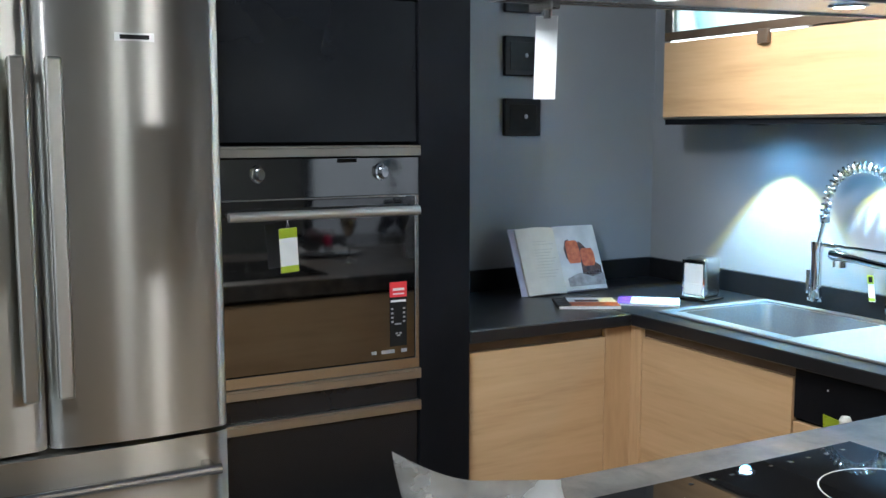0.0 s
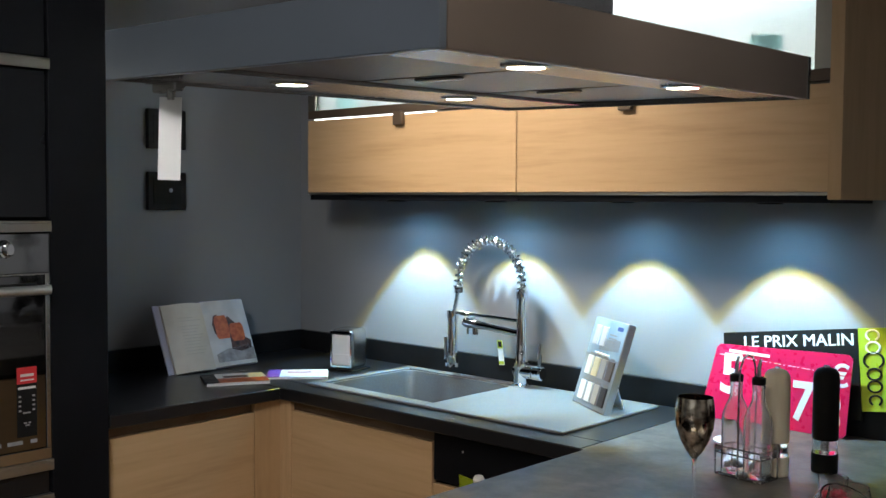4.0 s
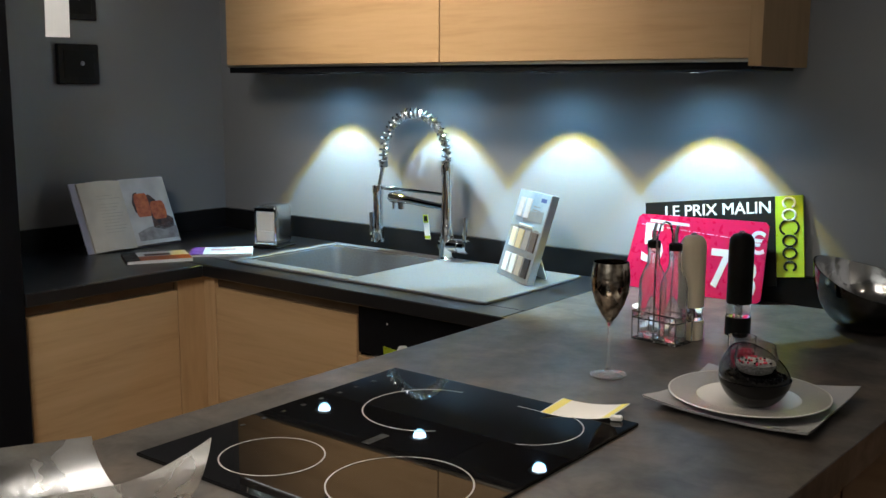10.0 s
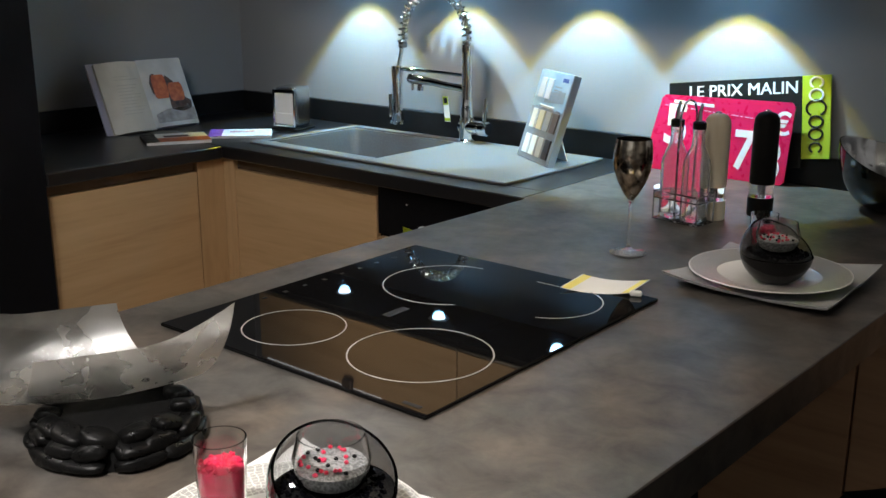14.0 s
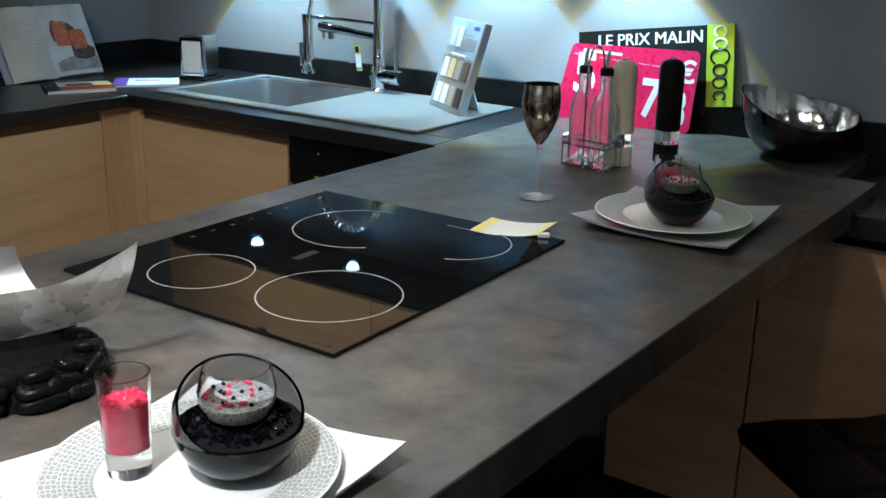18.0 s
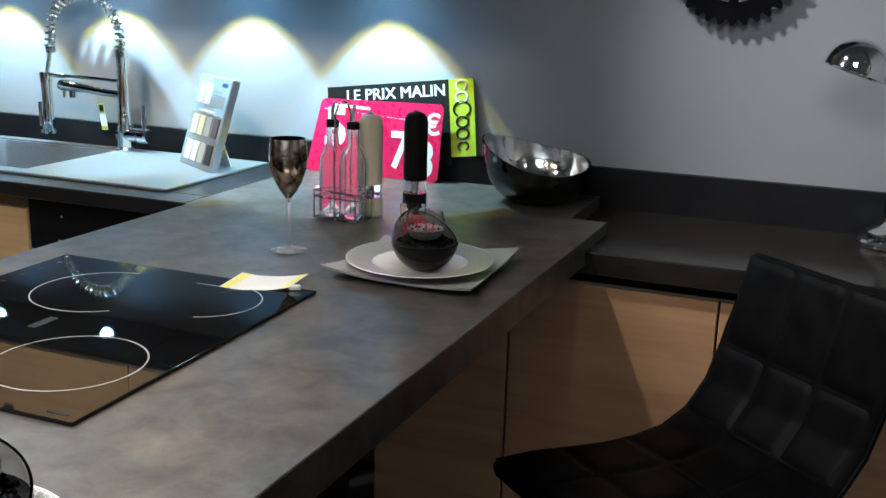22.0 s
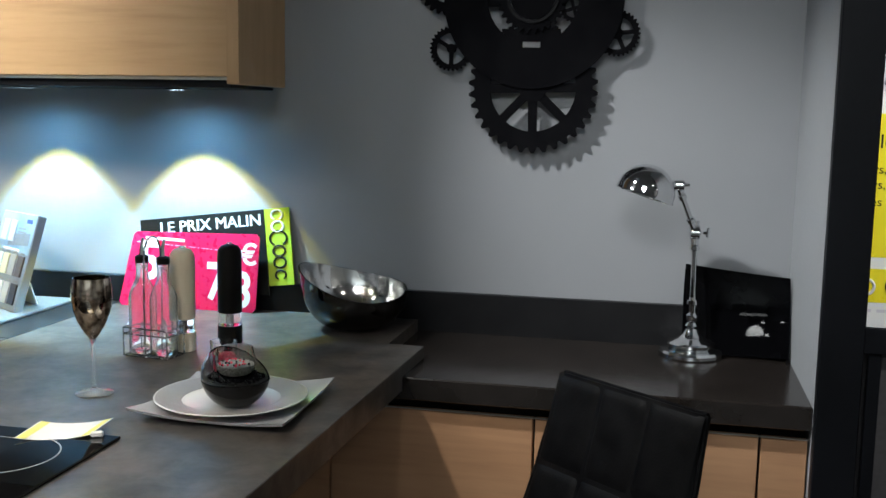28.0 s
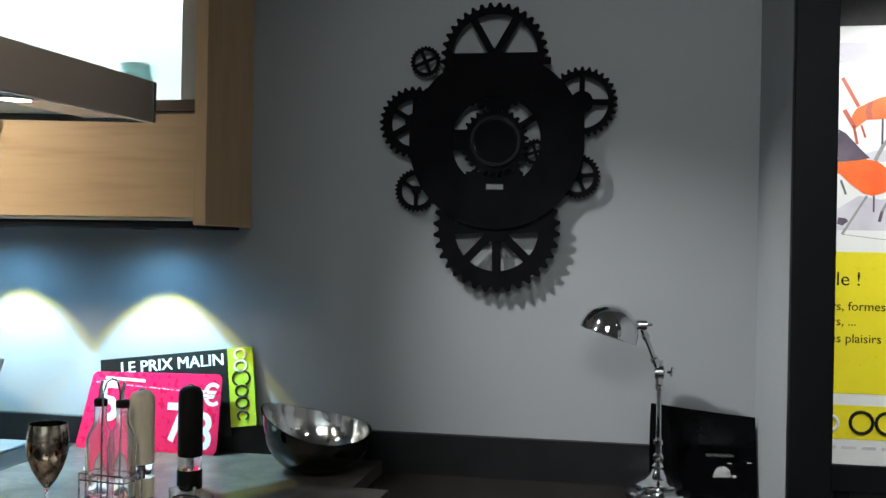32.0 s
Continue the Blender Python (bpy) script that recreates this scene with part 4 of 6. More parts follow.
mix = autosmooth(part("valve_body", tube([(-0.02, 0, 0.048), (0.050, 0, 0.048), (0.051, 0, 0.048), (0.054, 0, 0.048), (0.055, 0, 0.048), (0.078, 0, 0.048), (0.084, 0, 0.048)], [0.022, 0.022, 0.019, 0.019, 0.0225, 0.0225, 0.018], 24), M_CHROME, tap))
part("lever", merged(tube([(0.070, 0, 0.060), (0.072, 0, 0.140)], [0.0080, 0.0072], 12)), M_CHROME, mix, "upright chrome lever")
arc = [(0, 0, 0.30)]
for k in range(0, 25):
    a = math.pi * k / 24
    arc.append((-0.130 + 0.130 * math.cos(a), 0, 0.330 + 0.125 * math.sin(a)))
arc.append((-0.266, 0, 0.290))
part("hose", tube(arc, 0.0065, 10), M_STEEL, tap, "dark hose inside the spring")
part("spring", coil(arc, 0.0155, 25, 0.0040), M_SPRING, tap, "chrome spring coil")
part("spray_hose", tube([(-0.264, 0, 0.30), (-0.272, 0, 0.26), (-0.284, 0, 0.215), (-0.288, 0, 0.19)], 0.0065, 10), M_STEEL, tap)
autosmooth(part("spring_cap", moved(lathe([(0, 0), (0.014, 0), (0.015, 0.008), (0.013, 0.026), (0, 0.026)], 18), Matrix.Translation((-0.266, 0, 0.278))), M_GREYMETAL, tap))
head = autosmooth(part("spray_head", moved(lathe([(0, -0.06), (0.017, -0.06), (0.020, -0.05), (0.0165, -0.02), (0.0165, 0.085), (0.0190, 0.095), (0.0190, 0.120), (0, 0.122)], 20), Matrix.Translation((-0.290, 0, 0.098))), M_CHROME, tap))
part("trigger", merged(tube([(-0.320, 0, 0.05), (-0.320, 0, 0.125)], 0.006, 8), tube([(-0.318, 0, 0.062), (-0.288, 0, 0.058)], 0.006, 8)), M_CHROME, head)
part("rosette", merged(*[moved(lathe([(0, 0), (0.006, 0), (0.006, 0.012), (0, 0.012)], 8), Matrix.Translation((-0.290 + 0.018 * math.cos(k * 1.257), 0.018 * math.sin(k * 1.257), 0.030))) for k in range(5)]), M_CHROME, head)
part("holder_arm", tube([(-0.010, 0, 0.205), (-0.10, 0, 0.208), (-0.278, 0, 0.211)], 0.0055, 10), M_CHROME, tap, "thin holder arm")
autosmooth(part("holder_grip", tube([(-0.26, 0, 0.2105), (-0.215, 0, 0.209)], 0.0075, 14), M_CHROME, tap))
sp = autosmooth(part("spout", tube([(-0.005, 0, 0.165), (-0.09, 0, 0.172), (-0.14, 0, 0.177), (-0.225, 0, 0.182), (-0.236, 0, 0.183)], [0.0125, 0.0125, 0.0130, 0.0185, 0.015], 18), M_CHROME, tap, "swivel spout"))
part("spout_nozzle", merged(tube([(-0.190, 0, 0.168), (-0.190, 0, 0.146)], 0.011, 14), tube([(-0.222, 0, 0.168), (-0.222, 0, 0.145)], 0.005, 10)), M_CHROME, sp)

ttag = thing("tap_price_tag", (1.173, -0.024, 0.952), "narrow lime and white tag hanging against the upstand", "price tag")
part("card", moved(boxes((-0.011, 0.011, -0.0006, 0.0006, 0.0, 0.082), bevel=0.0), pose(0, 0, 0, 5, -4, 0)), M_PAPER, ttag)
for z0, z1 in ((0.002, 0.012), (0.055, 0.082)):
    part("band", moved(boxes((-0.011, 0.011, -0.0012, -0.0008, z0, z1), bevel=0.0), pose(0, 0, 0, 5, -4, 0)), M_LIME, ttag)
part("mark", moved(boxes((-0.007, 0.007, -0.0016, -0.0012, 0.06, 0.078), bevel=0.0), pose(0, 0, 0, 5, -4, 0)), M_INK, ttag)

# colour sample stand: bottom left (1.549, -0.18), bottom right (1.755, -0.29), leaning back
smp = thing("sample_stand", (1.652, -0.236, 0.9095), "pale blue-white counter stand showing two rows of sink colour samples", "display stand", turn=-32.0)
lean = pose(0, 0, 0, -17, 0, 0)
W2 = 0.108
part("board", moved(boxes((-W2, W2, 0.0, 0.022, 0.0, 0.258), bevel=0.002), lean), M_STANDBOARD, smp, "thick pale board")
part("picture_panel", moved(boxes((-W2 + 0.004, W2 - 0.004, -0.0008, -0.0002, 0.150, 0.255), bevel=0.0), lean), M_SKYBLUE, smp, "pale blue printed panel")
part("picture_sweep", moved(boxes((-0.02, W2 - 0.006, -0.0014, -0.0009, 0.168, 0.20), bevel=0.0), lean @ pose(0, 0, 0, 0, -4, 0)), M_STANDBOARD, smp)
part("logo_bar", moved(boxes((0.050, 0.084, -0.0014, -0.0009, 0.232, 0.243), bevel=0.0), lean), M_DEEPBLUE, smp)
for i in range(4):
    part("print_bar", moved(boxes((0.012, 0.055 + 0.006 * (i % 2), -0.0014, -0.0009, 0.214 - 0.010 * i, 0.218 - 0.010 * i), bevel=0.0), lean), M_GREYINK, smp)
SMP = (((0.70, 0.70, 0.66), (0.66, 0.57, 0.36), (0.36, 0.34, 0.33), (0.12, 0.095, 0.085)), ((0.74, 0.74, 0.72), (0.70, 0.70, 0.66), (0.42, 0.40, 0.38), (0.045, 0.04, 0.042)))
for row in range(2):
    for c in range(4):
        m_ = surface("sample_tone", [v * 0.93 for v in SMP[row][c]], SMP[row][c], 60.0, 0.4)
        x = -0.078 + c * 0.045
        z = 0.090 - 0.074 * row
        chip = part("sample_chip", moved(boxes((x, x + 0.034, -0.004, 0.001, z, z + 0.055), bevel=0.001), lean), m_, smp)
        part("chip_caption", moved(boxes((x + 0.004, x + 0.030, -0.0014, -0.0009, z + 0.058, z + 0.063), bevel=0.0), lean), M_GREYINK, chip)
for c in range(2):
    x = -0.080 + c * 0.046
    part("sample_chip", moved(boxes((x, x + 0.032, -0.004, -0.0009, 0.178, 0.235), bevel=0.001), lean), M_PAGE, smp)
part("prop", moved(boxes((-0.045, 0.045, 0.0, 0.004, 0.0, 0.16), bevel=0.001), pose(0, 0.088, 0.0, 17, 0, 0)), M_PAPER, smp, "folded card prop")

# napkin dispenser
nd = thing("napkin_dispenser", (0.650, -0.225, 0.900), "chrome table napkin dispenser filled with white napkins", "napkin holder", turn=15.0)
part("foot", boxes((-0.052, 0.052, -0.060, 0.060, 0.0, 0.007), bevel=0.002), M_INK, nd, "black base plate")
shell = boxes((-0.045, 0.045, -0.050, 0.050, 0.007, 0.146), bevel=0.016, seg=5)
part("housing", shell, M_STEEL, nd, "rounded steel housing")
part("front_frame", merged(boxes((-0.044, -0.036, -0.0535, -0.0495, 0.012, 0.138), (0.036, 0.044, -0.0535, -0.0495, 0.012, 0.138), (-0.0358, 0.0358, -0.0535, -0.0495, 0.126, 0.138), (-0.0358, 0.0358, -0.0535, -0.0495, 0.012, 0.020), bevel=0.001)), M_CHROME, nd)
part("napkin", boxes((-0.0355, 0.0355, -0.0525, -0.0500, 0.021, 0.125), (-0.033, 0.034, -0.056, -0.0528, 0.024, 0.060), bevel=0.001), M_PAPER, nd, "folded white napkins")


# open cookery book leaning on the wall, foot at (0.35, -0.72) to (0.36, -0.385)
book = thing("open_book", (0.335, -0.555, 0.9015), "open cookery book standing with a photo of two orange jars", "book", turn=90.0)
blean = pose(0, 0, 0, -24, 0, 0)


def page(x0, x1, z0, z1, bow, y, n=10):
    bm = bmesh.new()
    cols = []
    for i in range(n + 1):
        u = i / n
        x = x0 + (x1 - x0) * u
        s = math.sin(math.pi * u) * bow
        cols.append([bm.verts.new((x, y - s, z0)), bm.verts.new((x, y - s, z1)), bm.verts.new((x, y + 0.010, z1)), bm.verts.new((x, y + 0.010, z0))])
    for a, b in zip(cols, cols[1:]):
        for i in range(4):
            bm.faces.new((a[i], b[i], b[(i + 1) % 4], a[(i + 1) % 4]))
    bm.faces.new(cols[0])
    bm.faces.new(cols[-1][::-1])
    return bm


part("left_page", moved(page(-0.160, 0.0, 0.0, 0.244, 0.016, 0.0), blean), M_CREAM, book, "cream text page")
part("right_page", moved(page(0.0, 0.178, 0.006, 0.246, 0.006, 0.0), blean), M_PAGE, book, "photo page")
part("cover", moved(boxes((-0.182, -0.010, 0.012, 0.018, -0.004, 0.250), (0.006, 0.182, 0.012, 0.018, -0.004, 0.252), bevel=0.001), blean), M_COVER, book, "lavender cover")
for i in range(12):
    z = 0.190 - 0.011 * i - (0.008 if i > 1 else 0.0)
    part("text_bar", moved(boxes((-0.112, -0.052 + 0.009 * ((i * 7) % 4), -0.0162, -0.0158, z, z + 0.0018), bevel=0.0), blean), M_FAINT, book)
jar = lambda x, z, r, h: moved(lathe([(0, 0), (r * 0.75, 0), (r * 0.92, h * 0.08), (r, h * 0.25), (r * 1.02, h * 0.5), (r, h * 0.75), (r * 0.9, h * 0.9), (r * 0.7, h), (0, h)], 28, squash=0.02), pose(x, -0.0066, z))
part("photo_jar", moved(jar(0.060, 0.105, 0.030, 0.085), blean), M_ORANGE, book, "printed orange jar")
part("photo_jar", moved(jar(0.118, 0.092, 0.030, 0.066), blean), M_ORANGE, book, "printed orange jar")
leafy = lambda pts: moved(prism(pts, -0.0068, -0.0064), blean)
part("photo_ground", leafy([(0.012, 0.020), (0.170, 0.020), (0.172, 0.062), (0.150, 0.078), (0.110, 0.070), (0.060, 0.066), (0.012, 0.050)]), M_PHOTOGREY, book, "printed grey table top")
for pts in ([(0.022, 0.160), (0.034, 0.190), (0.050, 0.196), (0.046, 0.150), (0.040, 0.118), (0.026, 0.124)], [(0.080, 0.172), (0.092, 0.186), (0.104, 0.176), (0.118, 0.160), (0.098, 0.110), (0.084, 0.100)], [(0.084, 0.104), (0.110, 0.098), (0.146, 0.104), (0.168, 0.090), (0.164, 0.062), (0.120, 0.052), (0.082, 0.064)]):
    part("photo_leaf", leafy(pts), M_PHOTODARK, book, "printed dark leaves")


def magazine(place, turn, w, d, h, cover, spine_m, band_m, label):
    m = thing("cookery_booklet", place, label, "book", "booklets", turn=turn)
    part("page_block", boxes((-w / 2 + 0.003, w / 2, -d / 2 + 0.002, d / 2 - 0.002, 0.001, h - 0.001), bevel=0.0), M_PAPER, m)
    part("cover", boxes((-w / 2 + 0.03, w / 2 + 0.001, -d / 2, d / 2, h - 0.001, h), (-w / 2, w / 2 + 0.001, -d / 2, d / 2, 0.0, 0.001), bevel=0.0), cover, m)
    part("spine_band", boxes((-w / 2, -w / 2 + 0.042, -d / 2, d / 2, h - 0.001, h + 0.0006), (-w / 2 - 0.001, -w / 2 + 0.001, -d / 2, d / 2, 0.0, h), bevel=0.0), spine_m, m)
    part("cover_picture", boxes((-w / 2 + 0.065, w / 2 - 0.055, d * 0.02, d * 0.24, h + 0.0002, h + 0.0005), bevel=0.0), M_PHOTODARK if band_m is M_ORANGE else M_PINK, m)
    part("cover_band", boxes((-w / 2 + 0.03, w / 2, -d / 2, -d / 2 + d * 0.46, h + 0.0001, h + 0.0004), bevel=0.0), band_m, m)
    return m


magazine((0.555, -0.640, 0.9005), 62.0, 0.20, 0.165, 0.010, M_PAPER, M_INK, M_ORANGE, "booklet with an orange and white cover lying on the worktop")
magazine((0.620, -0.430, 0.9005), 48.0, 0.20, 0.150, 0.007, M_PAPER, M_PURPLE, M_PAPER, "slim booklet with a purple spine lying on the worktop")

# square pictures on the west wall
for z0, z1 in ((1.451, 1.584), (1.664, 1.803), (1.886, 2.022)):
    sq = thing("wall_picture", (0.121, -0.620, z0), "small black square decorative wall panel with a pale dot", "picture", "square panels")
    w = 0.077
    part("frame", boxes((0.0, 0.018, -w, w, 0.0, z1 - z0), bevel=0.003), M_BLACKWOOD, sq)
    part("relief", merged(boxes((0.0182, 0.020, -w + 0.02, w - 0.02, 0.02, z1 - z0 - 0.02), bevel=0.001)), M_INK, sq)
    autosmooth(part("dot", moved(lathe([(0, 0.003), (0.006, 0.002), (0.008, 0)], 12), Matrix.Translation((0.020, 0.012, (z1 - z0) * 0.52)) @ pose(0, 0, 0, 0, 90, 0)), M_GREYINK, sq))

# ---- price signs behind the peninsula ----
UP = pose(0, 0, 0, 90, 0, 0)
sg = thing("price_board", (1.980, -0.045, 0.9015), "black price board with a lime end panel leaning on the wall", "sign")
sm = pose(0, 0, 0, -7, 0, 0) @ pose(0, 0, 0, 0, -6.9, 0)
part("board", moved(boxes((0.0, 0.365, 0.0, 0.005, 0.0, 0.232), bevel=0.0008), sm), M_INK, sg, "black board")
part("end_panel", moved(boxes((0.366, 0.438, 0.0, 0.005, 0.024, 0.232), bevel=0.0008), sm), M_LIME, sg, "lime end panel")
for dx, dy in ((-0.0005, 0.0), (0.0006, -0.0002)):
    words("slogan", "LE PRIX MALIN", 0.045, sm @ pose(0.058 + dx, -0.0006 + dy, 0.190) @ UP @ Matrix.Diagonal((1.01, 0.98, 1, 1)), M_PAPER, sg, "white slogan letters")
for k, (z, r, gap, mm) in enumerate(((0.214, 0.013, 1, M_PAPER), (0.183, 0.014, 0, M_PAPER), (0.151, 0.020, 1, M_INK), (0.117, 0.014, 0, M_INK), (0.086, 0.014, 0, M_INK), (0.052, 0.012, 1, M_INK))):
    pts = []
    for i in range(21):
        a = radians((60 if gap else 0) + (300 if gap else 360) * i / 20 - 90 - (30 if gap else 0))
        pts.append((0.402 + r * 1.2 * math.cos(a), -0.001, z + r * math.sin(a)))
    part("logo_ring", moved(tube(pts[:-1] if not gap else pts, 0.0028, 6, closed=not gap), sm), mm, sg)
rs = thing("price_card", (1.914, -0.075, 0.9012), "raspberry red price card with white figures leaning on the board", "sign")
rm = pose(0, 0, 0, -6, 0, 0)
card = part("card", moved(prism([(0.008, 0.0), (0.392, -0.0), (0.402, 0.010), (0.407, 0.200), (0.397, 0.210), (0.050, 0.204), (0.040, 0.195), (0.002, 0.010)], 0.0, 0.004), rm), M_RED, rs)
words("price_figure", "5", 0.150, rm @ pose(0.052, -0.0006, 0.076) @ UP, M_PAPER, rs, bold=0.003)
words("price_figure", "7", 0.140, rm @ pose(0.256, -0.0006, 0.032) @ UP @ Matrix.Diagonal((0.85, 1, 1, 1)), M_PAPER, rs, bold=0.003)
words("price_figure", "8", 0.135, rm @ pose(0.330, -0.0006, 0.014) @ UP @ Matrix.Diagonal((0.85, 1, 1, 1)), M_PAPER, rs, bold=0.003)
words("euro_sign", "\u20ac", 0.078, rm @ pose(0.352, -0.0006, 0.128) @ UP, M_PAPER, rs, bold=0.0015)
part("label_bar", moved(boxes((0.070, 0.185, -0.0012, -0.0002, 0.187, 0.195), bevel=0.0), rm @ pose(0, 0, 0, 0, 2, 0)), M_PAPER, rs)
for i in range(24):
    part("small_print_bar", moved(boxes((0.050 + i * 0.0128, 0.0605 + i * 0.0128 - 0.003 * (i % 3), -0.0012, -0.0002, 0.1752 - 0.0007 * i, 0.1770 - 0.0007 * i), bevel=0.0), rm), M_PAPER, rs)

# ---- hob ----
hob = thing("induction_hob", (2.2575, -1.413, 0.9004), "black glass hob with four ring-marked cooking zones set in the worktop", "hob", turn=0.5)
glass_top = part("glass_top", boxes((-0.2645, 0.2645, -0.298, 0.298, 0.0, 0.0055), bevel=0.0015, seg=2), M_HOBGLASS, hob)


def zone(cx, cy, r, a0, a1):
    pts = [(cx - 2.256 + r * math.cos(radians(a0 + (a1 - a0) * i / 60)), cy + 1.412 + r * math.sin(radians(a0 + (a1 - a0) * i / 60)), 0.0056) for i in range(61)]
    bm = bmesh.new()
    rows = []
    for x, y, z in pts:
        v = Vector((x - (cx - 2.256), y - (cy + 1.412), 0)).normalized() * 0.0012
        rows.append((bm.verts.new((x - v.x, y - v.y, z)), bm.verts.new((x + v.x, y + v.y, z)), bm.verts.new((x + v.x, y + v.y, z + 0.0003)), bm.verts.new((x - v.x, y - v.y, z + 0.0003))))
    for a, b in zip(rows, rows[1:]):
        for i in range(4):
            bm.faces.new((a[i], a[(i + 1) % 4], b[(i + 1) % 4], b[i]))
    return bm


for z in ((2.162, -1.592, 0.0785, 0, 360), (2.381, -1.555, 0.1035, 0, 360), (2.205, -1.275, 0.112, 95, 315), (2.388, -1.240, 0.088, -70, 95)):
    part("zone_ring", zone(*z), M_PRINT, glass_top, "printed zone ring")
part("zone_line", boxes((0.06, 0.155, 0.245, 0.247, 0.0056, 0.0059), bevel=0.0), M_PRINT, glass_top)
for i in range(9):
    y = -0.12 + i * 0.045
    part("touch_mark", boxes((-0.238, -0.232 + 0.003 * (i % 2), y, y + 0.009, 0.0056, 0.0059), bevel=0.0), M_FAINT2, glass_top)
for i in range(4):
    part("zone_mark", boxes((-0.03 + 0.004 * i, -0.026 + 0.004 * i, -0.055, -0.005, 0.0056, 0.0059), bevel=0.0), M_FAINT2, glass_top)
part("maker_mark", boxes((0.215, 0.245, -0.285, -0.278, 0.0056, 0.0059), bevel=0.0), M_FAINT2, glass_top)

# price tag lying on the hob
ht = thing("hob_price_tag", (2.424, -1.122, 0.9062), "white and yellow price tag lying curled on the hob edge", "price tag", turn=24.0)
bm = bmesh.new()
cols = []
for i in range(13):
    u = i / 12
    cols.append([bm.verts.new((-0.058 + 0.116 * u + 0.014 * s, s * 0.033, 0.002 + 0.006 * (2 * u - 1) ** 2 + 0.003 * s + dz)) for s, dz in ((-1, 0), (1, 0), (1, 0.0006), (-1, 0.0006))])
for a, b in zip(cols, cols[1:]):
    for i in range(4):
        bm.faces.new((a[i], b[i], b[(i + 1) % 4], a[(i + 1) % 4]))
bm.faces.new(cols[0])
bm.faces.new(cols[-1][::-1])
part("card", bm, M_PAPER, ht)
for u0, u1 in ((0.02, 0.14), (0.88, 0.98)):
    bm = bmesh.new()
    cols = []
    for i in range(5):
        u = u0 + (u1 - u0) * i / 4
        cols.append([bm.verts.new((-0.058 + 0.116 * u + 0.014 * s, s * 0.0325, 0.0028 + 0.006 * (2 * u - 1) ** 2 + 0.003 * s + dz)) for s, dz in ((-1, 0), (1, 0), (1, 0.0003), (-1, 0.0003))])
    for a, b in zip(cols, cols[1:]):
        for i in range(4):
            bm.faces.new((a[i], b[i], b[(i + 1) % 4], a[(i + 1) % 4]))
    part("yellow_band", bm, M_YELLOWPALE, ht)
part("peg", boxes((0.044, 0.064, -0.034, -0.024, 0.0, 0.009), bevel=0.002), M_PAPER, ht, "white plastic clip")

# ---- on the peninsula ----
wg = thing("wine_glass", (2.330, -0.880, 0.9003), "wine glass with a smoked mirror bowl and clear stem", "glass")
autosmooth(part("foot", lathe([(0, 0), (0.035, 0), (0.0355, 0.0015), (0.012, 0.005), (0.0045, 0.012), (0.0035, 0.03), (0.0035, 0.095), (0.006, 0.104), (0, 0.104)], 32), M_BOTTLE, wg, "clear stem and foot"))
autosmooth(part("bowl", lathe([(0, 0.1045), (0.006, 0.106), (0.016, 0.119), (0.0275, 0.141), (0.0350, 0.164), (0.0375, 0.183), (0.0365, 0.203), (0.0338, 0.222), (0.0328, 0.222), (0.0353, 0.203), (0.0362, 0.183), (0.0338, 0.165), (0.0262, 0.143), (0.0145, 0.122), (0, 0.111)], 36), M_SMOKE, wg, "smoked mirror bowl"), 50)

cad = thing("oil_and_vinegar_caddy", (2.290, -0.575, 0.9003), "wire caddy with two clear glass oil bottles", "condiment caddy", turn=-8.0)
w, d = 0.0560, 0.0315
for z in (0.003, 0.050, 0.064):
    part("wire_ring", tube([(-w, -d, z), (w, -d, z), (w, d, z), (-w, d, z)], 0.0018, 6, closed=True), M_WIRE, cad)
for sx, sy in ((-1, -1), (1, -1), (1, 1), (-1, 1)):
    part("corner_wire", tube([(sx * w, sy * d, 0.003), (sx * w, sy * d, 0.065)], 0.0018, 6), M_WIRE, cad)
part("base_wire", merged(*[tube([(-w, -d + 0.012 * i, 0.003), (w, -d + 0.012 * i, 0.003)], 0.0012, 5) for i in range(1, 5)]), M_WIRE, cad)
part("handle", tube([(0, d, 0.003), (0, d, 0.16), (0, d * 0.9, 0.235), (0.002, d * 0.5, 0.258), (0, 0, 0.264), (0, -d * 0.5, 0.258), (0, -d * 0.9, 0.235), (0, -d, 0.16), (0, -d, 0.003)], 0.0022, 8), M_WIRE, cad, "arched wire handle")
for sx in (-0.0272, 0.0272):
    bt = thing("oil_bottle", (2.290 + sx, -0.575 - sx * 0.14, 0.9065), "clear square glass oil bottle with steel pourer", "bottle", "oil bottles", turn=-8.0)
    glass = lathe([(0, 0), (0.0225, 0), (0.0245, 0.004), (0.0245, 0.116), (0.0238, 0.130), (0.0205, 0.146), (0.0140, 0.163), (0.0125, 0.188), (0.0138, 0.191), (0.0138, 0.198), (0.0108, 0.198), (0.0108, 0.163), (0.0185, 0.145), (0.0218, 0.129), (0.0222, 0.116), (0.0222, 0.009), (0, 0.008)], 40)
    for v in glass.verts:
        a = math.atan2(v.co.y, v.co.x)
        k = 1 + ((abs(math.cos(a)) ** 5 + abs(math.sin(a)) ** 5) ** -0.2 - 1) * min(1.0, max(0.0, (0.158 - v.co.z) / 0.03))
        v.co.x, v.co.y = v.co.x * k, v.co.y * k
    autosmooth(part("glass_body", glass, M_BOTTLE, bt), 50)
    part("stopper", lathe([(0, 0.1985), (0.0140, 0.1985), (0.0145, 0.201), (0.0145, 0.212), (0.009, 0.215), (0, 0.215)], 18), M_RUBBER, bt, "dark collar")
    part("pour_spout", tube([(0, 0, 0.214), (0, 0, 0.235), (0.003, 0.002, 0.252)], [0.005, 0.004, 0.003], 10), M_CHROME, bt)


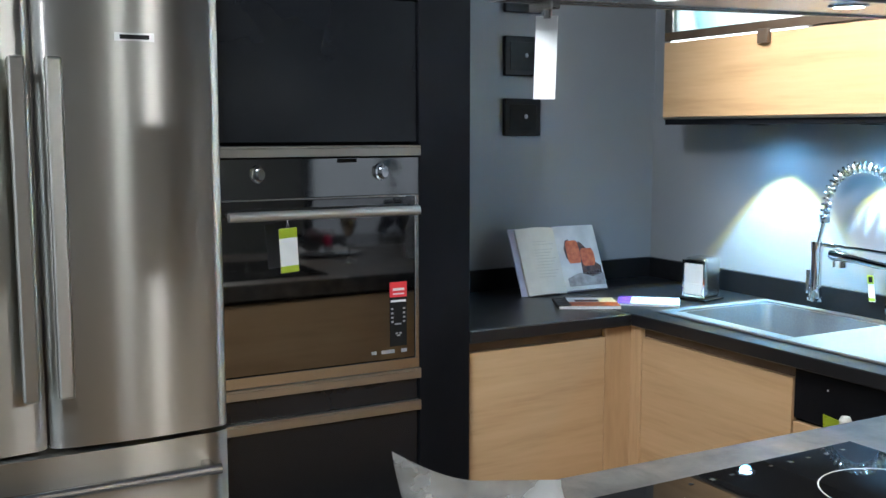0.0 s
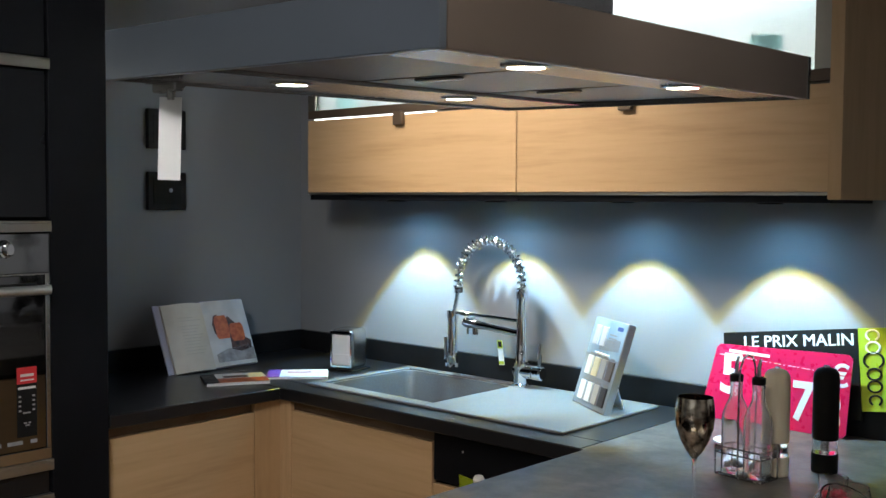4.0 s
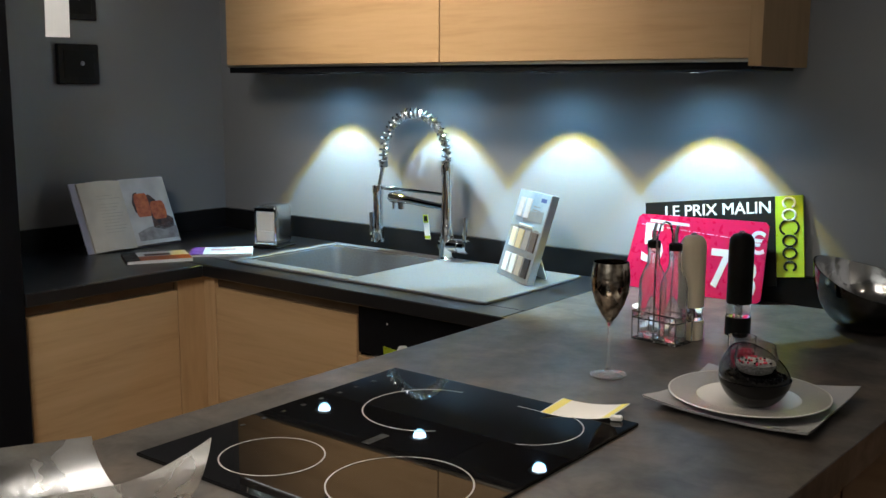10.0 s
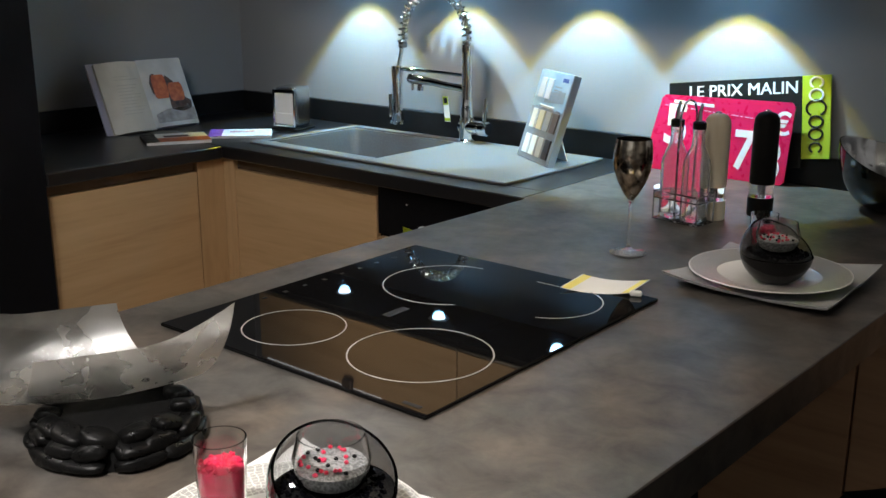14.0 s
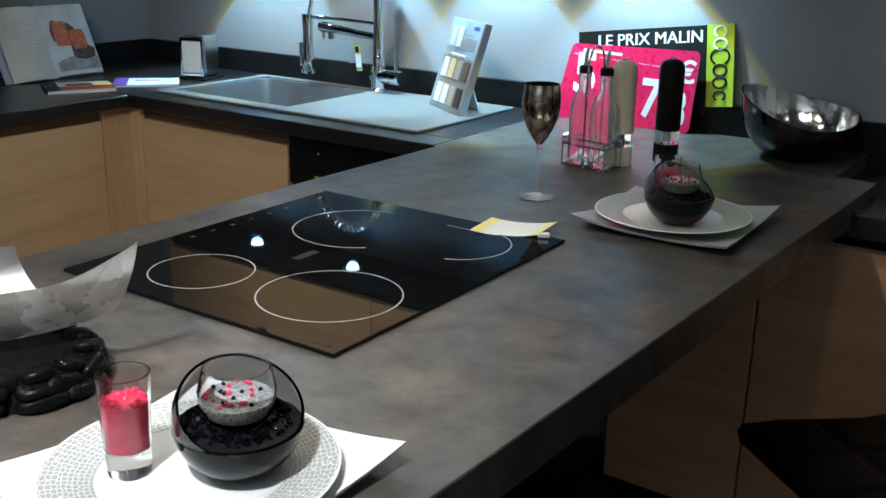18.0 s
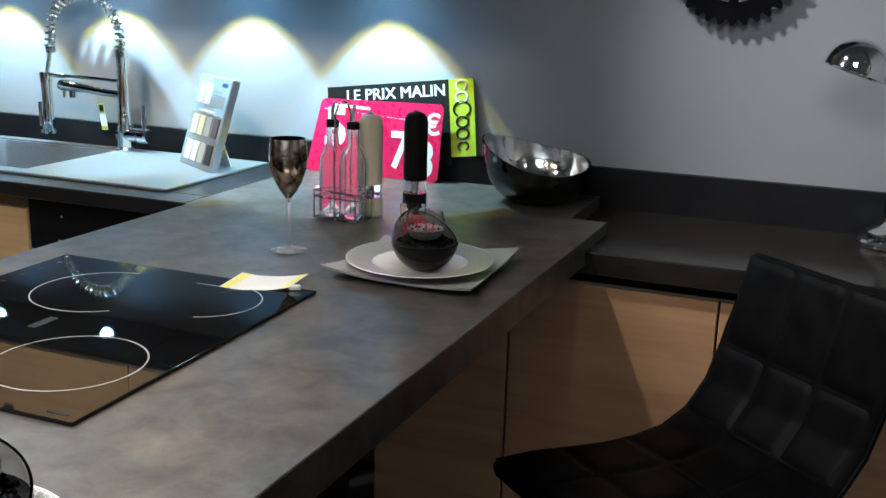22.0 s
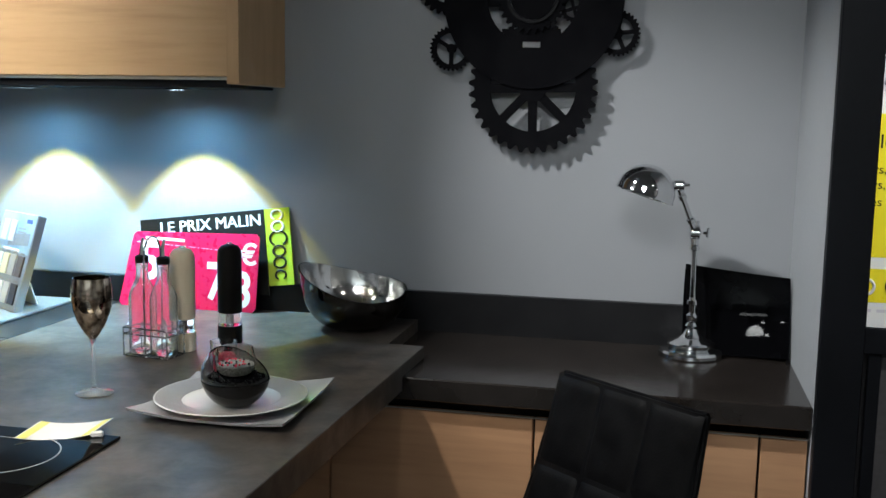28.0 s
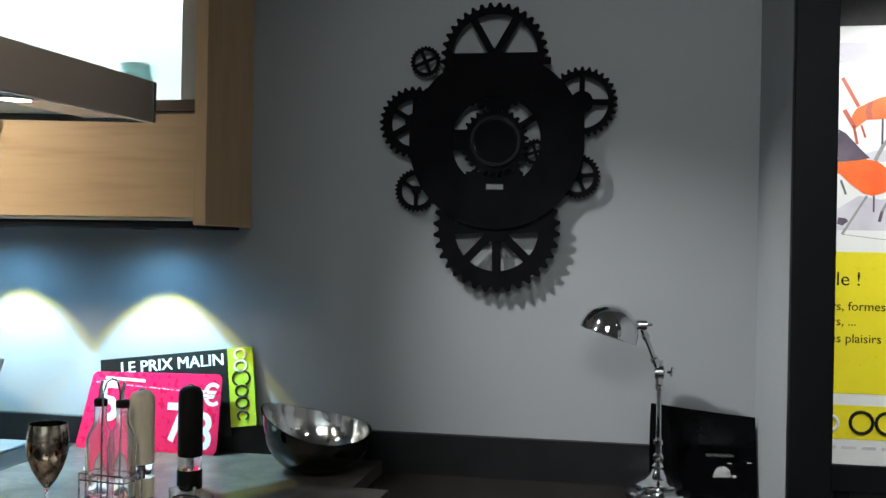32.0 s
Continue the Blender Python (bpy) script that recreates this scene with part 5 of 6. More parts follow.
def mill(place, body, label):
    m = thing("pepper_mill", place, label, "mill", "pepper mills")
    autosmooth(part("lower_body", lathe([(0, 0), (0.024, 0), (0.0245, 0.004), (0.0245, 0.042), (0, 0.042)], 28), body, m))
    autosmooth(part("window", lathe([(0, 0.0425), (0.0228, 0.0425), (0.0228, 0.072), (0, 0.072)], 28), M_ACRYL, m, "clear acrylic ring"))
    autosmooth(part("upper_body", lathe([(0, 0.0725), (0.0235, 0.0725), (0.0240, 0.076), (0.0240, 0.205), (0.0225, 0.218), (0.017, 0.227), (0.008, 0.231), (0, 0.2315)], 28), body, m), 45)
    part("tip", lathe([(0, 0.2316), (0.006, 0.2316), (0.005, 0.235), (0, 0.236)], 14), M_STEEL, m)
    part("spindle", tube([(0.0, 0, 0.043), (0.0, 0, 0.0715)], 0.006, 10), M_STEEL, m)
    m.scale = (1.16, 1.16, 1.0)
    return m


mill((2.326, -0.508, 0.9003), M_PALEWOOD, "pale beech pepper mill with a clear acrylic band")
mill((2.395, -0.410, 0.9003), M_RUBBER, "black pepper mill with a clear acrylic band")
cl = thing("small_saucer", (2.15, -0.33, 0.9003), "small white glazed saucer behind the oil bottles", "saucer")
autosmooth(part("body", lathe([(0, 0), (0.03, 0), (0.055, 0.012), (0.056, 0.015), (0.03, 0.004), (0, 0.004)], 28), M_WHITE, cl))


def square_plate(place, turn, label, glaze):
    """A square plate whose corners curl up; its diagonals lie along x and y."""
    p = thing("square_plate", place, label, "plate", "square plates", turn=turn)
    bm = bmesh.new()
    n, half, th = 18, 0.1425, 0.005
    top, low = [], []
    for i in range(n + 1):
        for j in range(n + 1):
            u, v = 2 * i / n - 1, 2 * j / n - 1
            x, y = (u + v) * half / 1.414 * 1.0, (v - u) * half / 1.414 * 1.0
            x, y = x * 1.0, y * 1.0
            k = 1 - 0.06 * (u * u * (1 - abs(v)) + v * v * (1 - abs(u)))
            lift = 0.019 * abs((u + v) / 2) ** 3 + 0.012 * abs((v - u) / 2) ** 3 + 0.004 * max(abs(u), abs(v)) ** 4
            top.append(bm.verts.new((x * k, y * k, th + lift)))
            low.append(bm.verts.new((x * k * 0.985, y * k * 0.985, lift)))
    g = lambda i, j: i * (n + 1) + j
    for i in range(n):
        for j in range(n):
            q = (g(i, j), g(i + 1, j), g(i + 1, j + 1), g(i, j + 1))
            bm.faces.new([top[k] for k in q])
            bm.faces.new([low[k] for k in q[::-1]])
    for i in range(n):
        for a, b in ((g(i, 0), g(i + 1, 0)), (g(i + 1, n), g(i, n)), (g(0, i + 1), g(0, i)), (g(n, i), g(n, i + 1))):
            bm.faces.new((top[b], top[a], low[a], low[b]))
    autosmooth(part("body", bm, glaze, p), 50)
    return p


def round_plate(place, rim_m, label):
    p = thing("round_plate", place, label, "plate", "round plates")
    autosmooth(part("well", lathe([(0, 0.003), (0.080, 0.003), (0.088, 0.0065), (0.088, 0.0035), (0.080, 0), (0, 0)], 64, closed=False), M_WHITE, p, "white well"), 50)
    autosmooth(part("rim", lathe([(0.0882, 0.0066), (0.1345, 0.0145), (0.1355, 0.0135), (0.0882, 0.0034)], 72, closed=True), rim_m, p, "wide crackle-printed rim"), 50)
    autosmooth(part("edge_line", lathe([(0.1345, 0.0147), (0.1368, 0.0145), (0.1368, 0.0130), (0.1357, 0.0130)], 72, closed=True), M_WHITE, p, "white edge"), 50)
    return p


def black_bowl(place, turn, label):
    """A leaning ball of smoked glass cut open on a slant, holding a small clear glass."""
    b = thing("candle_bowl", place, label, "bowl", "glass bowls", turn=turn)
    R, t = 0.0605, 0.0028
    bm = bmesh.new()
    rings = []
    prof = [(-90 + 5.5 * i) for i in range(0, 20)]
    for r, order in ((R, 1), (R - t, -1)):
        for a in prof[::order]:
            rings.append((r * math.cos(radians(a)), r * math.sin(radians(a))))
    b2 = lathe([(max(x, 0.0), z) for x, z in rings], 40)
    moved(b2, pose(0, 0, 0.0555, 0, 33, 0))
    floor_cut = [v for v in b2.verts if v.co.z < 0.003]
    for v in floor_cut:
        v.co.z = 0.0 if v.co.z < 0.0012 else 0.003
    autosmooth(part("bowl", b2, M_BLACKGLASS, b, "slanted smoked glass bowl"), 50)
    fill = lathe([(0, 0.0034)] + [(0.992 * math.sqrt((R - t) ** 2 - (z - 0.0555) ** 2), z) for z in (0.0034, 0.008, 0.014, 0.022, 0.031, 0.040, 0.048)] + [(0.045, 0.0505), (0.022, 0.0495), (0, 0.049)], 36)
    tagged(autosmooth(part("grit", fill, M_BLKGRAIN, b, "black granules"), 50), kind="stuff")
    autosmooth(part("lower_shell", lathe([(0, -0.0002), (math.sqrt((R + 0.0005) ** 2 - 0.0555 ** 2), -0.0002)] + [(math.sqrt((R + 0.0005) ** 2 - (z - 0.0555) ** 2), z) for z in (0.003, 0.008, 0.014, 0.022, 0.031, 0.040, 0.047)] + [(math.sqrt((R - 0.0002) ** 2 - 0.0085 ** 2), 0.047)], 44), M_SOLIDBLK, b, "opaque black lower half"), 50)
    rnd = random.Random(8)
    bits = []
    for k in range(260):
        a, q = rnd.uniform(0, 6.28), 0.050 * math.sqrt(rnd.uniform(0.30, 1.0))
        w = rnd.uniform(0.0012, 0.0024)
        bits.append(moved(boxes((-w, w, -w * 0.8, w * 0.8, -w * 0.6, w * 0.6), bevel=0.0), pose(q * math.cos(a), q * math.sin(a), 0.0508 - 0.0006 * (q > 0.046) + rnd.uniform(0, 0.002), *[rnd.uniform(0, 90) for _ in range(3)])))
    tagged(part("granule_fill", merged(*bits), M_SOLIDBLK, b, "loose glossy black granules"), kind="stuff")
    holder = autosmooth(part("inner_glass", moved(lathe([(0, 0), (0.024, 0), (0.033, 0.012), (0.0365, 0.032), (0.031, 0.054), (0.030, 0.054), (0.0348, 0.032), (0.0315, 0.013), (0.023, 0.003), (0, 0.003)], 30), pose(0, 0, 0.0500)), M_GLASS, b, "small clear glass"), 50)
    autosmooth(part("sand", moved(lathe([(0, 0.0035), (0.0225, 0.0035), (0.031, 0.013), (0.0338, 0.024), (0, 0.026)], 26), pose(0, 0, 0.0500)), M_SAND, holder, "grey sand"))
    rnd = random.Random(3)
    for k in range(30):
        a, q = rnd.uniform(0, 6.28), 0.030 * math.sqrt(rnd.random())
        part("bead", moved(lathe([(0, -0.0022), (0.002, -0.001), (0.0022, 0.0006), (0, 0.0022)], 7), pose(q * math.cos(a), q * math.sin(a), 0.0500 + 0.027)), M_REDGRAIN if k % 3 else M_BLKGRAIN, holder)
    return b


def red_glass(place, label):
    g = thing("shot_glass", place, label, "glass", "shot glasses")
    autosmooth(part("glass", lathe([(0, 0), (0.0215, 0), (0.022, 0.002), (0.0265, 0.108), (0.0250, 0.108), (0.0215, 0.028), (0, 0.026)], 32), M_GLASS, g), 50)
    autosmooth(part("red_grains", lathe([(0, 0.0268), (0.0205, 0.0285), (0.0228, 0.078), (0.018, 0.0815), (0, 0.080)], 28), M_REDGRAIN, g, "red sugar grains"), 50)
    rnd = random.Random(5)
    many = []
    for k in range(60):
        a, q = rnd.uniform(0, 6.28), 0.0215 * math.sqrt(rnd.random())
        many.append(moved(boxes((-0.0016, 0.0016, -0.0016, 0.0016, -0.0016, 0.0016), bevel=0.0), pose(q * math.cos(a), q * math.sin(a), 0.081, *[rnd.uniform(0, 90) for _ in range(3)])))
    tagged(part("loose_grains", merged(*many), M_REDGRAIN, g), kind="stuff")
    g.scale = (0.93, 0.93, 0.92)
    return g


for cx, cy, tq, near in ((2.622, -0.888, 46.0, False), (2.608, -2.004, 45.0, True)):
    square_plate((cx, cy, 0.9003), tq, "white square porcelain plate with upturned corners" if near else "pale grey square porcelain plate with upturned corners", M_WHITE if near else M_GREYPLATE)
    round_plate((cx + (0.009 if near else -0.002), cy + (-0.008 if near else -0.015), 0.9140), M_CRACK if near else M_GREYRIM, "round plate with a grey crackle rim" if near else "round plate with a pale grey crackle rim")
black_bowl((2.646, -1.980, 0.9172), -22.0, "leaning smoked black glass bowl holding a clear glass of sand")
red_glass((2.567, -2.044, 0.9172), "small glass filled with red sugar grains on the plate")
black_bowl((2.640, -0.930, 0.9172), -14.0, "leaning smoked black glass bowl on the far plate")
red_glass((2.590, -0.870, 0.9172), "small glass of red sugar grains behind the bowl")

# polished bowl at the wall
pbw = thing("metal_bowl", (2.618, -0.172, 0.9003), "black lacquered bowl with a polished hammered inside", "bowl")


def bowl_shell(outer):
    bm = bmesh.new()
    n, rows = 56, 12
    rings = []
    for k in range(rows + 1):
        u = k / rows
        ring_ = []
        for i in range(n):
            a = 2 * math.pi * i / n
            top = 0.119 + 0.026 * math.cos(a - radians(197)) + 0.018 * math.cos(a - radians(107)) + 0.010 * math.cos(2 * (a - radians(197)))
            r = 0.034 + 0.102 * math.sin(u * math.pi / 2) ** 0.92
            if not outer:
                r -= 0.003
            ring_.append(bm.verts.new((r * math.cos(a), r * 0.97 * math.sin(a), (0.0 if outer else 0.004) + (top - (0.0 if outer else 0.0042)) * u ** 1.8)))
        rings.append(ring_)
    for a, b in zip(rings, rings[1:]):
        for i in range(n):
            j = (i + 1) % n
            bm.faces.new((a[i], a[j], b[j], b[i]))
    bm.faces.new(rings[0][::-1])
    return bm


autosmooth(part("outer_shell", bowl_shell(True), M_BLACKCHROME, pbw, "glossy black outside"), 60)
autosmooth(part("inner_shell", bowl_shell(False), M_HAMMER, pbw, "polished hammered inside"), 60)

# folded metal dish on a pebble stand
dish = thing("metal_dish", (2.250, -1.945, 0.939), "polished cast aluminium dish bent up along two sides", "bowl", turn=58.7)


def dish_sheet(lift):
    """A skewed square sheet rolled up along two sides, one corner drawn out to a tip."""
    bm = bmesh.new()
    n = 24
    vs = []
    for i in range(n + 1):
        for j in range(n + 1):
            a, b = 2 * i / n - 1, 2 * j / n - 1
            phi = radians(82) * b
            s = math.sin(phi)
            x = -0.042 + 0.103 * a - 0.058 * s + 0.012 * max(0.0, -a * b) ** 2 * a
            y = 0.004 + 0.008 * a + 0.084 * s
            z = 0.082 * (1 - math.cos(phi)) / 0.861 + 0.040 * max(0.0, -a * b) ** 2 * abs(b) + 0.010 * a * a * (1 - b * b) + lift
            vs.append(bm.verts.new((x, y, z)))
    for i in range(n):
        for j in range(n):
            a = i * (n + 1) + j
            bm.faces.new((vs[a], vs[a + n + 1], vs[a + n + 2], vs[a + 1]))
    return bm


ds = dish_sheet(0.0)
bmesh.ops.solidify(ds, geom=ds.faces[:], thickness=0.004)
autosmooth(part("body", ds, M_POLISH, dish), 50)
stand = thing("pebble_stand", (2.283, -1.973, 0.9003), "round stand of stacked glued black pebbles", "stand")
rnd = random.Random(11)


def pebble(rx, ry, rz):
    bm = bmesh.new()
    bmesh.ops.create_icosphere(bm, subdivisions=3, radius=1.0)
    s = rnd.uniform(0, 50)
    for v in bm.verts:
        k = 1 + 0.20 * noise.noise(v.co * 1.3 + Vector((s, s, s)))
        c = Vector([math.copysign(abs(q) ** 0.72, q) for q in v.co])
        v.co = Vector((c.x * rx * k, c.y * ry * k, c.z * rz * k))
    return bm


# a bottom tier of long flat stones, rounder ones above, small ones tucked under the dish
for ring_n, rr, zz, sz, tilt in ((10, 0.085, 0.0095, (0.031, 0.016, 0.0090), 4), (13, 0.081, 0.0235, (0.021, 0.016, 0.0105), 14), (12, 0.074, 0.036, (0.020, 0.015, 0.0095), 18)):
    for i in range(ring_n):
        a = 2 * math.pi * (i + 0.30 * rnd.random()) / ring_n + zz * 20
        m_ = pose(rr * math.cos(a), rr * math.sin(a), zz, rnd.uniform(-tilt, tilt), rnd.uniform(-tilt, tilt), math.degrees(a) + 90)
        autosmooth(part("pebble", moved(pebble(*[q * rnd.uniform(0.88, 1.10) for q in sz]), m_), M_STONE, stand), 80)
# added black filler stands for the shade between the stones
autosmooth(part("core", lathe([(0, 0), (0.086, 0), (0.084, 0.020), (0.076, 0.036), (0, 0.038)], 32), M_GAP, stand, "black filler standing in for the shade inside the stand"))

# ---- desk ----
lp = thing("desk_lamp", (3.446, -0.110, 0.8722), "chrome articulated desk lamp with a domed shade", "lamp")
autosmooth(part("base", lathe([(0, 0), (0.072, 0), (0.0755, 0.003), (0.0755, 0.010), (0.071, 0.016), (0.055, 0.019), (0.050, 0.022), (0.056, 0.025), (0.057, 0.031), (0.053, 0.034), (0.050, 0.036), (0.032, 0.043), (0.020, 0.054), (0.014, 0.066), (0, 0.066)], 40), M_CHROME, lp, "stepped round base"), 25)
autosmooth(part("stem_knuckle", lathe([(0, 0.0665), (0.010, 0.0665), (0.016, 0.073), (0.010, 0.081), (0.014, 0.088), (0.014, 0.098), (0.009, 0.104), (0, 0.104)], 22), M_CHROME, lp), 30)
E1, E2 = Vector((-0.003, -0.012, 0.298)), Vector((-0.048, -0.06, 0.411))
D1 = (E1 - Vector((0, 0, 0.104)))
part("lower_arm", tube([Vector((0, 0, 0.104)) + D1 * f for f in (0, 0.10, 0.11, 0.16, 0.17, 0.20, 0.30, 0.70, 0.78, 0.79, 0.84, 0.85, 1.0)], [0.0085, 0.0085, 0.0125, 0.0125, 0.0085, 0.0075, 0.0070, 0.0065, 0.0070, 0.0115, 0.0115, 0.0080, 0.0080], 16), M_CHROME, lp, "turned chrome stem")
kn = autosmooth(part("elbow", merged(tube([E1 + Vector((-0.013, 0, 0)), E1 + Vector((-0.010, 0, 0)), E1 + Vector((0.010, 0, 0)), E1 + Vector((0.013, 0, 0))], [0.011, 0.017, 0.017, 0.011], 20), tube([E1 + Vector((0, 0, -0.028)), E1 + Vector((0, 0, 0.028))], 0.010, 14)), M_CHROME, lp, "jointed elbow"), 35)
part("wing_nut", merged(tube([E1 + Vector((0.018, 0, 0)), E1 + Vector((0.030, 0, 0))], 0.004, 8), tube([E1 + Vector((0.028, 0, -0.010)), E1 + Vector((0.030, 0, 0.012))], 0.004, 8)), M_CHROME, kn)
part("upper_arm", tube([E1.lerp(E2, f) for f in (0, 0.22, 0.24, 0.30, 0.32, 0.70, 0.72, 0.80, 0.82, 1.0)], [0.0080, 0.0080, 0.0105, 0.0105, 0.0065, 0.0065, 0.0100, 0.0100, 0.0075, 0.0075], 16), M_CHROME, lp)
k2 = autosmooth(part("shade_joint", merged(tube([E2 + Vector((-0.014, 0, 0)), E2 + Vector((0.014, 0, 0))], 0.012, 16), tube([E2, E2 + Vector((-0.026, -0.016, 0.004))], 0.008, 12)), M_CHROME, lp), 35)
part("wing_nut", merged(tube([E2 + Vector((0.010, 0, 0)), E2 + Vector((0.026, 0, 0.002))], 0.004, 8)), M_CHROME, k2)
shd = []
for i in range(13):
    a = radians(90 * i / 12)
    shd.append((0.067 * math.sin(a), 0.068 * math.cos(a)))
shd += [(0.069, -0.006), (0.067, -0.006), (0.065, 0.0)] + [(0.065 * math.sin(radians(90 * i / 12)), 0.066 * math.cos(radians(90 * i / 12))) for i in range(11, -1, -1)]
autosmooth(part("shade", moved(lathe([(max(r, 0), z) for r, z in shd], 40), Matrix.Translation(E2 + Vector((-0.073, -0.035, -0.019))) @ pose(0, 0, 0, -6, 18, 0)), M_CHROME, lp, "polished domed shade"), 50)

sheet = thing("black_tray", (3.548, -0.095, 0.8722), "glossy black curved glass plate leaning on the wall", "tray")
bm = bmesh.new()
n = 16
vs, ws = [], []
for i in range(n + 1):
    for j in range(n + 1):
        u, v = i / n * 2 - 1, j / n
        y = -0.018 * u * u - 0.012 * (2 * v - 1) ** 2
        vs.append(bm.verts.new((0.124 * u * (1 - 0.02 * (2 * v - 1) ** 2), y + 0.055 * v, 0.004 + 0.196 * v + 0.004 * u * u - 0.012 * u * v)))
for i in range(n):
    for j in range(n):
        a = i * (n + 1) + j
        bm.faces.new((vs[a], vs[a + n + 1], vs[a + n + 2], vs[a + 1]))
bmesh.ops.solidify(bm, geom=bm.faces[:], thickness=0.005)
autosmooth(part("plate", bm, M_SHEET, sheet), 50)


# ---- gear wall piece ----
M_GEARRING = surface("dull_grey_iron", (0.005, 0.005, 0.006), (0.008, 0.008, 0.009), 10.0, 0.6, spec=0.1)
GC = Vector((3.033, 1.724))
clock = thing("gear_wall_decoration", (GC.x, -0.037, GC.y), "large matt black metal wall piece of interlocking cogwheels", "wall decoration")


def cog(cx, cz, r, teeth, tooth, rim_w, spokes, hub, y0, y1, phase=0.0):
    """A cogwheel in the wall's plane: toothed rim, spokes and hub."""
    bm = bmesh.new()
    ro, ri, n = r - tooth, r - tooth - rim_w, teeth * 4
    rings = {k: [] for k in ("of", "ob", "if", "ib")}
    for i in range(n):
        a = 2 * math.pi * (i + 0.5) / n + phase
        q = r if i % 4 in (1, 2) else ro
        aa = a
        for key, rad, y in (("of", q, y0), ("ob", q, y1), ("if", ri, y0), ("ib", ri, y1)):
            rings[key].append(bm.verts.new((cx + rad * math.cos(aa), y, cz + rad * math.sin(aa))))
    for i in range(n):
        j = (i + 1) % n
        for p, q in (("of", "ob"), ("ib", "if"), ("if", "of"), ("ob", "ib")):
            bm.faces.new((rings[p][i], rings[p][j], rings[q][j], rings[q][i]))
    wheel = part("cogwheel", bm, M_GEAR, clock)
    for s in range(spokes):
        a = 360 * s / spokes + math.degrees(phase)
        part("spoke", moved(boxes((max(0.0, hub * 0.9), ri + rim_w * 0.3, y0 + 0.0004, y1 - 0.0004, -0.055 * r - 0.002, 0.055 * r + 0.002), bevel=0.0), Matrix.Translation((cx, 0, cz)) @ pose(0, 0, 0, 0, -a, 0)), M_GEAR, wheel)
    if hub:
        part("hub", moved(lathe([(0, 0), (hub, 0), (hub, abs(y1 - y0) * 1.1), (0, abs(y1 - y0) * 1.1)], 24), Matrix.Translation((cx, y1, cz)) @ pose(0, 0, 0, 90, 0, 0)), M_GEAR, wheel)


K = 0.000887
def at_(cx, cy):
    return ((cx - 440) * K, (400 - cy) * K)


COGS = (
    ((432, 160), 0.136, 36, 0.011, 0.016, 6, 0.02, -0.006, 0.004, 0.0),
    ((445, 648), 0.161, 34, 0.014, 0.040, 8, 0.035, -0.002, 0.008, 0.02),
    ((680, 290), 0.088, 30, 0.009, 0.014, 4, 0.028, 0.0, 0.010, 0.0),
    ((672, 497), 0.056, 30, 0.005, 0.012, 5, 0.014, 0.004, 0.012, 0.1),
    ((203, 345), 0.092, 30, 0.009, 0.022, 6, 0.024, 0.0, 0.010, 0.5),
    ((210, 540), 0.056, 30, 0.005, 0.012, 3, 0.012, 0.004, 0.012, 0.5),
    ((232, 170), 0.040, 24, 0.004, 0.008, 4, 0.008, 0.002, 0.010, 0.4),
    ((437, 402), 0.086, 28, 0.009, 0.016, 0, 0.0, -0.010, 0.000, 0.0),
    ((552, 430), 0.034, 20, 0.004, 0.008, 4, 0.006, 0.002, 0.010, 0.3),
)
for (c, *rest) in COGS:
    x, z = at_(*c)
    cog(x, z, *rest)
# wide middle ring and the inner boss
ringm = lathe([(0.113, 0.0), (0.222, 0.0), (0.222, 0.008), (0.113, 0.008)], 72, closed=True)
part("main_ring", moved(ringm, pose(0.0, 0.0, 0.0, 90, 0, 0)), M_GEAR, clock, "broad dark middle ring")
part("boss", moved(lathe([(0, 0), (0.054, 0), (0.054, 0.008), (0, 0.010)], 36), pose(0, -0.002, 0, 90, 0, 0)), M_GEAR, clock)
part("boss_ring", moved(lathe([(0.056, 0.0), (0.064, 0.0), (0.064, 0.004), (0.056, 0.004)], 40, closed=True), pose(0, -0.011, 0, 90, 0, 0)), M_GEARRING, clock, "thin grey ring")
for name_, x0, x1, z0, z1, tilt in (("top_bridge", -0.024, 0.024, 0.078, 0.135, 0), ("left_bridge", -0.125, -0.070, -0.022, 0.030, 0), ("lower_bridge", -0.075, 0.070, -0.160, -0.076, 0), ("right_arm", 0.066, 0.128, -0.008, 0.008, -32), ("upper_bar", -0.135, 0.135, 0.193, 0.210, 0)):
    part(name_, moved(boxes((x0, x1, -0.003, 0.005, z0, z1), bevel=0.0), pose(0, 0, 0, 0, tilt, 0)), M_GEAR, clock)
part("slot_plate", boxes((-0.022, 0.022, -0.010, -0.0085, -0.122, -0.108), bevel=0.001), M_GREYMETAL, clock)
for dx, dz in ((-0.15, 0.12), (0.15, 0.12), (0.0, -0.19)):
    part("wall_stud", tube([(dx, 0.004, dz), (dx, 0.0365, dz)], 0.006, 8), M_GEAR, clock)

# ---- bar stool ----
stool = thing("bar_stool", (3.152, -0.842, 0.0), "black quilted leather bar stool with a curved shell seat", "stool", turn=-131.0)
# local +x runs towards the front of the seat
PROF = ((-0.262, 0.915), (-0.245, 0.86), (-0.228, 0.80), (-0.206, 0.73), (-0.176, 0.66), (-0.130, 0.605), (-0.070, 0.575), (0.0, 0.564), (0.08, 0.562), (0.16, 0.568), (0.25, 0.576), (0.325, 0.576))


def shell_point(s):
    k = min(int(s), len(PROF) - 2)
    u = s - k
    a, b = Vector(PROF[k]), Vector(PROF[k + 1])
    return a.lerp(b, u)


